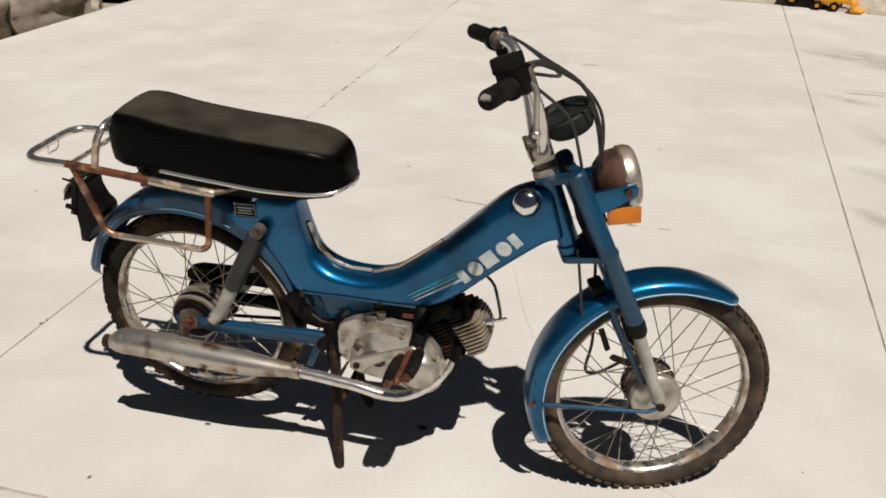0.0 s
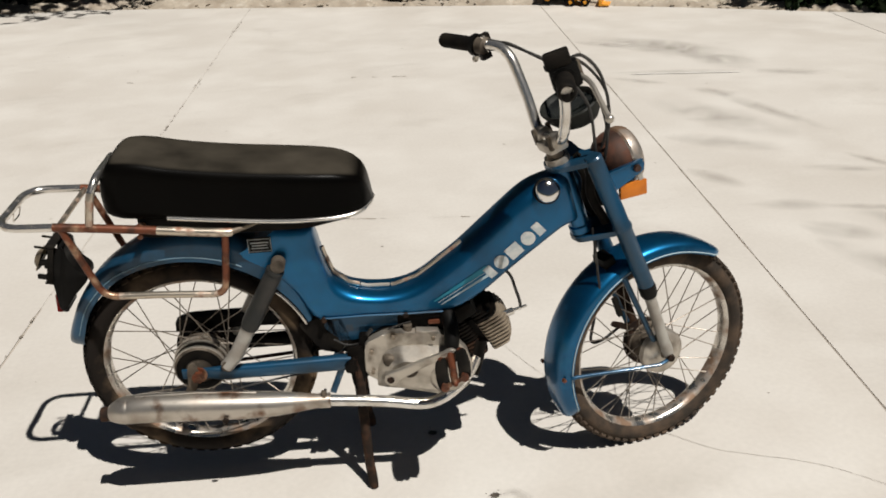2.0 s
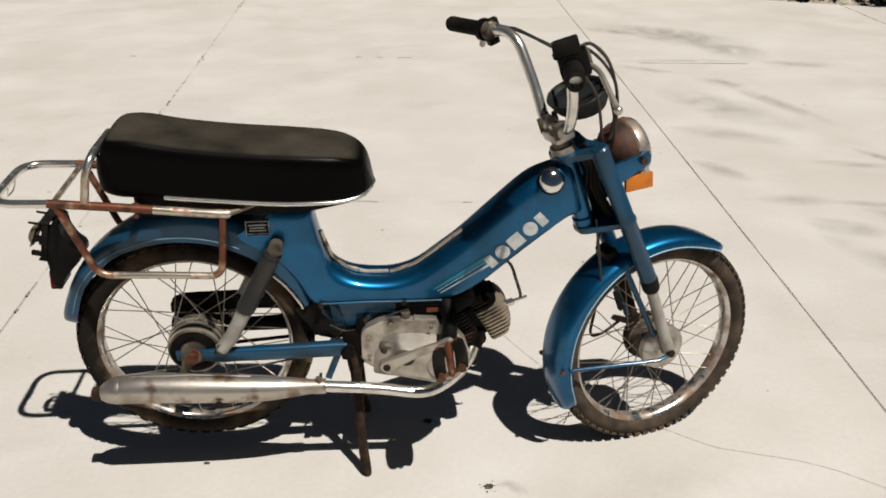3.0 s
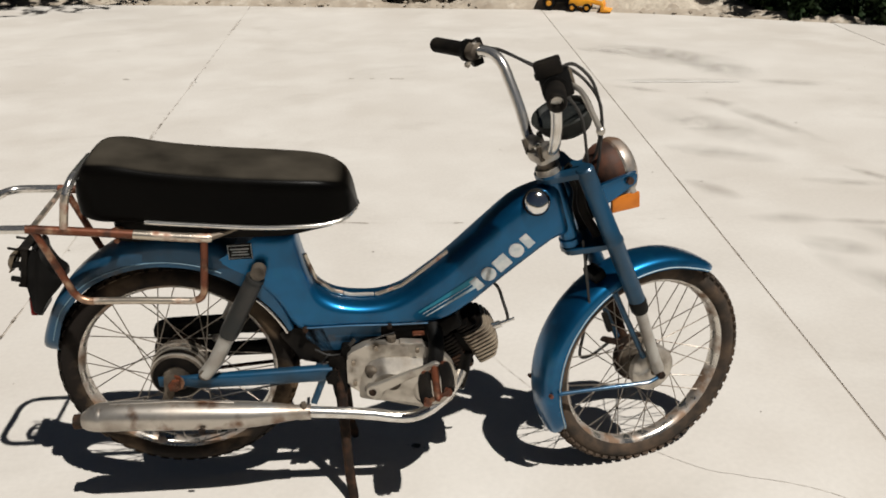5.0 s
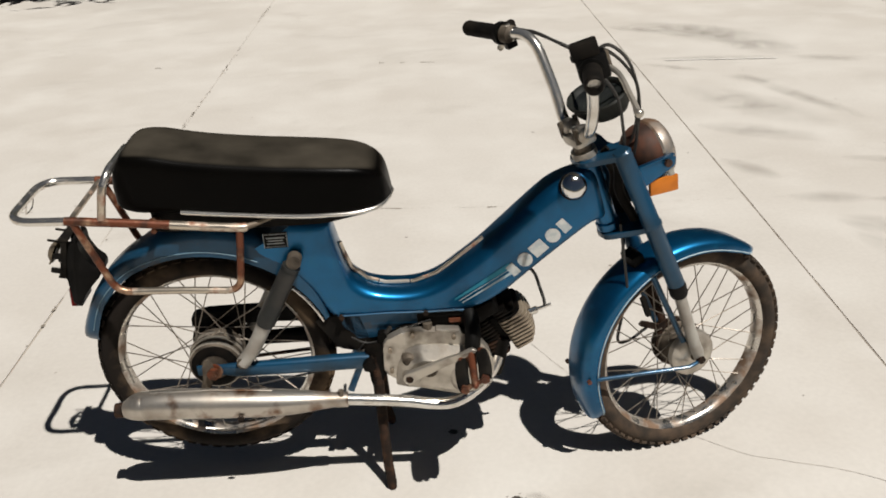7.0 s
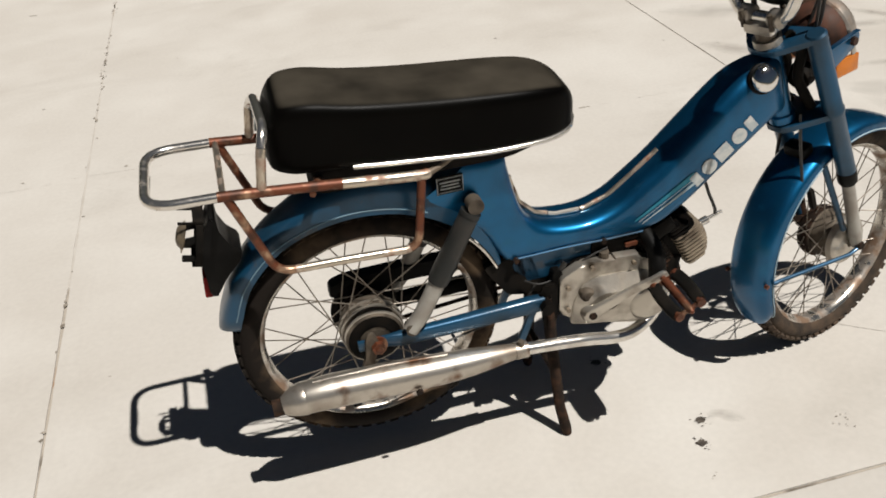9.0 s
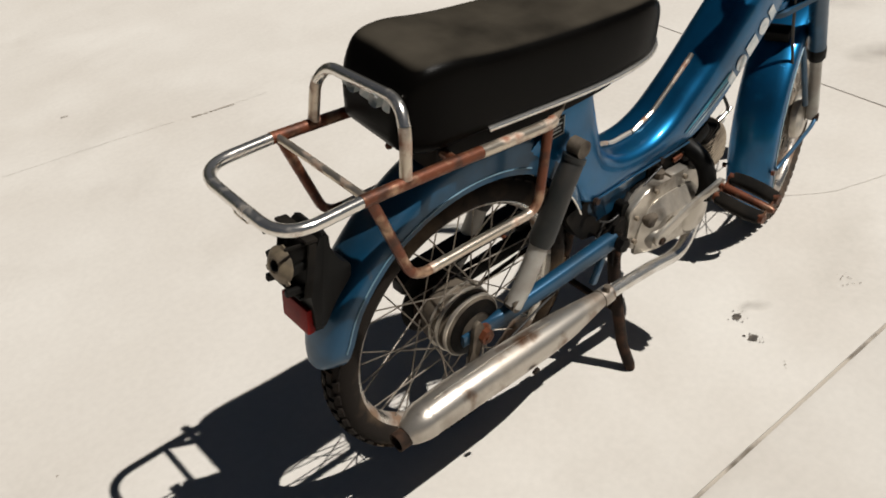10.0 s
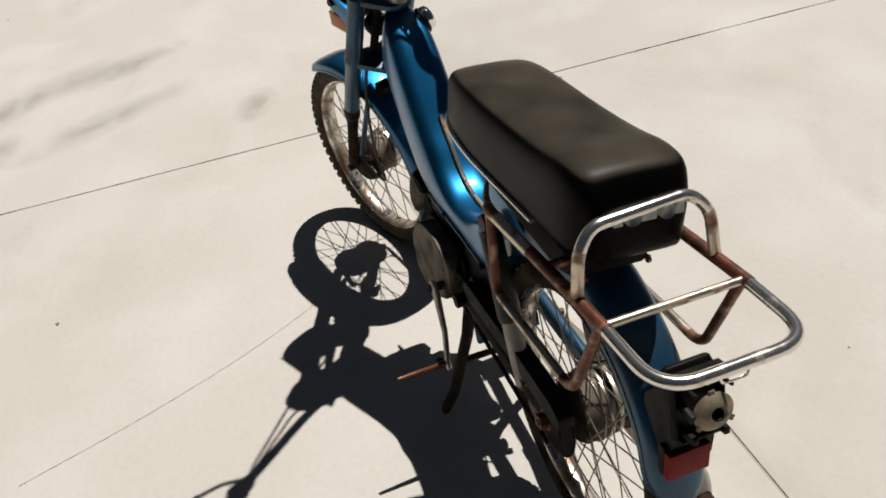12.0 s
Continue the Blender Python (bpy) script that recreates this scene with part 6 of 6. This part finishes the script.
def make_old_truck():
    truck = holder("old_truck", "abandoned chalky white pickup with rusty sills under shady trees", "truck", m=pose(-0.014, 7.323, -0.05, 0, 0, -13) @ Matrix.Scale(0.96, 4))
    L0, L1 = -1.42, 2.65
    arch = [(1.03 + 0.43 * math.cos(a), 0.28 + 0.43 * math.sin(a)) for a in np.linspace(math.pi, 0, 15)]
    side = [(L0, 0.22), (0.58, 0.17), *arch, (1.48, 0.20), (L1 - 0.35, 0.24), (L1, 0.36), (L1, 0.92), (L1 - 0.5, 1.0), (0.6, 1.02), (L0, 1.02)]
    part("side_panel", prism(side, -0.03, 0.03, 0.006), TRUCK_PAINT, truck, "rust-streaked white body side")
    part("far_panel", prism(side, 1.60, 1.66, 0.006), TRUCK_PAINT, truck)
    part("sill", box((-0.55, -0.035, 0.20), (2.3, 0.05, 0.07), 0.015), RUST_DARK, truck, "rusted sill")
    part("floor", box((0.4, 0.8, 0.36), (4.1, 1.5, 0.08), 0.02), DARK_TRIM, truck)
    part("door_seam", box((0.10, -0.033, 0.60), (0.014, 0.008, 0.80)), DARK_TRIM, truck)
    part("door_seam", box((-0.95, -0.033, 0.60), (0.014, 0.008, 0.80)), DARK_TRIM, truck)
    cab = prism(rounded([(-0.95, 1.0), (0.62, 1.0), (0.28, 1.52), (-0.80, 1.55)], 0.15), 0.06, 1.58, 0.02)
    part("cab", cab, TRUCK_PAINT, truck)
    part("side_window", prism(rounded([(-0.80, 1.06), (0.42, 1.06), (0.20, 1.45), (-0.70, 1.47)], 0.12), 0.045, 0.059), GLASS_DARK, truck)
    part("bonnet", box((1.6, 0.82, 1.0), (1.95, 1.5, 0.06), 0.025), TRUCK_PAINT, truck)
    part("bumper", box((L1 + 0.05, 0.82, 0.42), (0.10, 1.7, 0.16), 0.03), GREY_PAINT, truck)
    for x in (1.03, -3.2):
        for y in (0.06, 1.57):
            road_wheel(truck, x, y, 0.34, 0.19)
    part("rear_bed", box((-2.75, 0.82, 0.90), (2.25, 1.64, 0.40), 0.03), DARK_TRIM, truck, "dark flat rear bed")


def toy_wheel(parent, x, y, r, wide):
    w = part("wheel", lathe([(r * 0.5, -wide / 2), (r * 0.9, -wide / 2), (r, -wide * 0.3), (r, wide * 0.3), (r * 0.9, wide / 2), (r * 0.5, wide / 2)], 24, closed=True), BLACK, parent, m=pose(x, y, r))
    part("hub", lathe([(0.0005, -wide * 0.52), (r * 0.35, -wide * 0.52), (r * 0.55, -wide * 0.35), (r * 0.55, wide * 0.35), (0.0005, wide * 0.5)], 20), YELLOW, w, "yellow wheel hub")


def make_toys():
    toy = holder("toy_dump_truck", "worn yellow plastic toy dump truck parked at the concrete's edge", "toy truck", m=pose(2.185, 6.42, 0.01, 0, 0, -16) @ Matrix.Scale(0.90, 4))
    part("chassis", box((0, 0, 0.085), (0.40, 0.13, 0.05), 0.012), BLACK, toy, "black chassis")
    part("bonnet", box((-0.155, 0, 0.15), (0.12, 0.17, 0.09), 0.015), YELLOW, toy)
    cab = part("cab", box((-0.12, -0.02, 0.215), (0.09, 0.14, 0.08), 0.012), YELLOW, toy)
    part("window", box((-0.12, -0.0915, 0.222), (0.06, 0.004, 0.045), 0.001), GLASS_DARK, cab)
    bed = bmesh.new()
    cheek = [(-0.09, 0.15), (0.16, 0.13), (0.25, 0.235), (0.235, 0.24), (-0.075, 0.275), (-0.16, 0.285), (-0.16, 0.272), (-0.085, 0.262)]
    for s in both(0.109):
        prism(cheek, s - 0.006, s + 0.006, bm=bed)
    box((0.08, 0, 0.143), (0.26, 0.21, 0.014), 0.003, Matrix.Rotation(radians(4), 4, "Y"), bed)
    box((-0.085, 0, 0.21), (0.012, 0.21, 0.13), 0.003, None, bed)
    bed_ob = part("dump_bed", bed, YELLOW, toy, "yellow tipping bed")
    for x in (0.0, 0.06, 0.12):
        part("rib", box((x, -0.119, 0.195), (0.012, 0.008, 0.09), 0.002), YELLOW, bed_ob)
    for x in (-0.13, 0.10):
        for y in both(0.085):
            toy_wheel(toy, x, y, 0.062, 0.055)

    toy = holder("toy_loader", "worn yellow plastic toy loader beside the toy dump truck", "toy loader", m=pose(2.355, 6.275, 0.0, 0, 0, -20) @ Matrix.Scale(1.06, 4))
    part("body", box((-0.03, 0, 0.075), (0.19, 0.10, 0.06), 0.012), YELLOW, toy)
    part("engine_hood", box((-0.09, 0, 0.115), (0.07, 0.085, 0.035), 0.008), YELLOW, toy)
    part("arm", box((0.10, -0.04, 0.075), (0.16, 0.014, 0.025), 0.004, Matrix.Rotation(radians(12), 4, "Y")), YELLOW, toy)
    part("arm", box((0.10, 0.04, 0.075), (0.16, 0.014, 0.025), 0.004, Matrix.Rotation(radians(12), 4, "Y")), YELLOW, toy)
    part("bucket", prism([(0.15, 0.01), (0.235, 0.012), (0.24, 0.022), (0.175, 0.028), (0.168, 0.085), (0.15, 0.085)], -0.10, 0.10, 0.003), YELLOW, toy, "wide yellow bucket")
    for x in (-0.095, 0.03):
        for y in both(0.062):
            toy_wheel(toy, x, y, 0.036, 0.032)


def leaf_cloud(centres, count, size, seed, flat=0.75):
    """Many small bent leaf clumps scattered through lobes."""
    rng = np.random.default_rng(seed)
    lobes = np.array(centres)
    picks = rng.choice(len(lobes), count, p=lobes[:, 3] ** 2 / (lobes[:, 3] ** 2).sum())

    def unit(v):
        return v / np.linalg.norm(v, axis=1, keepdims=True)
    p = lobes[picks, :3] + unit(rng.normal(size=(count, 3))) * lobes[picks, 3:] * rng.uniform(0.25, 1.08, (count, 1)) * np.array((1, 1, flat))
    a = unit(rng.normal(size=(count, 3)))
    b = rng.normal(size=(count, 3))
    b = unit(b - a * (a * b).sum(axis=1, keepdims=True))
    n = np.cross(a, b)
    s = size * rng.uniform(0.6, 1.4, (count, 1))
    verts = np.stack([p - a * s, p + b * s * 0.45 + n * s * 0.15, p + a * s, p - b * s * 0.45 + n * s * 0.15], axis=1).reshape(-1, 3)
    faces = np.arange(count * 4).reshape(-1, 4)
    me = bpy.data.meshes.new("crown")
    me.from_pydata(verts.tolist(), [], faces.tolist())
    me.materials.append(LEAF)
    return me


def make_tree(x, y, height, spread, seed):
    rng = random.Random(seed)
    tree = holder("tree", "shady broad-leaved tree with dark dense foliage behind the yard", "tree", m=pose(x, y, -0.12), group="trees behind the yard")
    lean = rng.uniform(-0.3, 0.3)
    trunk = tube(curve_points([(0, 0, 0), (lean * 0.3, 0.05, height * 0.2), (lean * 0.7, 0.0, height * 0.4), (lean, 0.1, height * 0.65)], 4), [0.20 * (1 - 0.055 * k) for k in range(13)], 12)
    lobes = []
    for k in range(9):
        a = 2 * math.pi * k / 9 + rng.uniform(-0.3, 0.3)
        reach = spread * rng.uniform(0.45, 0.8)
        tip = Vector((lean + reach * math.cos(a), reach * math.sin(a), height * rng.uniform(0.52, 0.8)))
        base = Vector((lean * 0.8, 0.0, height * rng.uniform(0.35, 0.55)))
        tube(curve_points([base, base.lerp(tip, 0.5) + Vector((0, 0, 0.15)), tip], 4), [0.085 - 0.008 * j for j in range(9)], 8, bm=trunk)
        lobes.append((*tip, spread * rng.uniform(0.38, 0.55)))
    for _ in range(4):
        lobes.append((lean + rng.uniform(-0.4, 0.4) * spread, rng.uniform(-0.4, 0.4) * spread, height * rng.uniform(0.72, 0.9), spread * 0.5))
    part("trunk", trunk, BARK, tree, "rough dark trunk and limbs")
    part("crown", leaf_cloud(lobes, int(1250 * spread ** 2), 0.14, seed), LEAF, tree, "dense crown of small dark green leaves")


def make_shrub(x, y, w, h, seed, group="undergrowth"):
    rng = random.Random(seed)
    shrub = holder("shrub", "dark leafy shrub in the shade of the trees", "shrub", m=pose(x, y, -0.12), group=group)
    stems = bmesh.new()
    lobes = []
    for k in range(6):
        a = 2 * math.pi * k / 6 + rng.uniform(-0.4, 0.4)
        tip = Vector((w * 0.6 * math.cos(a), w * 0.6 * math.sin(a), h * rng.uniform(0.4, 0.85)))
        tube([(0, 0, 0), tip * 0.5 + Vector((0, 0, 0.1)), tip], [0.03, 0.02, 0.008], 6, bm=stems)
        lobes.append((*tip, w * rng.uniform(0.4, 0.6)))
        lobes.append((tip.x * 0.9, tip.y * 0.9, h * 0.25, w * 0.45))
    part("stems", stems, BARK, shrub)
    part("leaves", leaf_cloud(lobes, 3000, 0.055, seed, 0.9), LEAF, shrub, "small dark leaves")


make_bank()
boulder(-4.08, 3.52, 0.16, (0.75, 1.1, 0.62), 1.0, 8)
boulder(-4.02, 4.57, 0.20, (0.62, 0.95, 0.66), 4.0, -6)
boulder(-4.14, 2.47, 0.14, (0.7, 1.0, 0.55), 7.0, 3)
boulder(-3.82, 5.06, 0.03, (0.22, 0.26, 0.22), 9.0, 30, "small tan limestone lump beside the big blocks")
dark_bin(-4.05, 5.82, 3, 0.62, 0.95)
dark_bin(-4.08, 6.59, -4, 0.58, 0.95)
make_old_truck()
make_toys()
for k, (x, y, h, s) in enumerate([(-5.15, 7.88, 4.74, 2.65), (-3.23, 8.55, 4.93, 2.84), (0.02, 10.07, 5.31, 3.5), (2.79, 10.07, 5.11, 3.41), (4.81, 7.88, 4.64, 2.75), (6.91, 6.53, 4.64, 2.56), (-1.33, 12.38, 6.06, 2.84), (4.04, 11.8, 5.87, 2.84), (9.2, 5.29, 4.74, 2.46)]):
    make_tree(x, y, h, s, 20 + k)
for k, (x, y, w, h) in enumerate([(-4.76, 8.74, 0.86, 1.23), (-4.01, 9.51, 0.86, 1.13), (-2.47, 9.79, 0.76, 0.95), (3.75, 7.88, 0.76, 1.04), (4.51, 6.83, 0.76, 1.13), (5.38, 5.96, 0.76, 1.13), (4.18, 5.92, 0.43, 0.66), (4.81, 5.53, 0.43, 0.66), (5.56, 5.14, 0.47, 0.76), (6.34, 4.73, 0.47, 0.76), (6.34, 5.39, 0.86, 1.13), (5.09, 7.79, 0.95, 1.51), (-5.33, 7.01, 0.76, 1.13), (2.12, 10.27, 0.95, 1.33), (-0.55, 10.65, 0.95, 1.33)]):
    make_shrub(x, y, w, h, 60 + k)
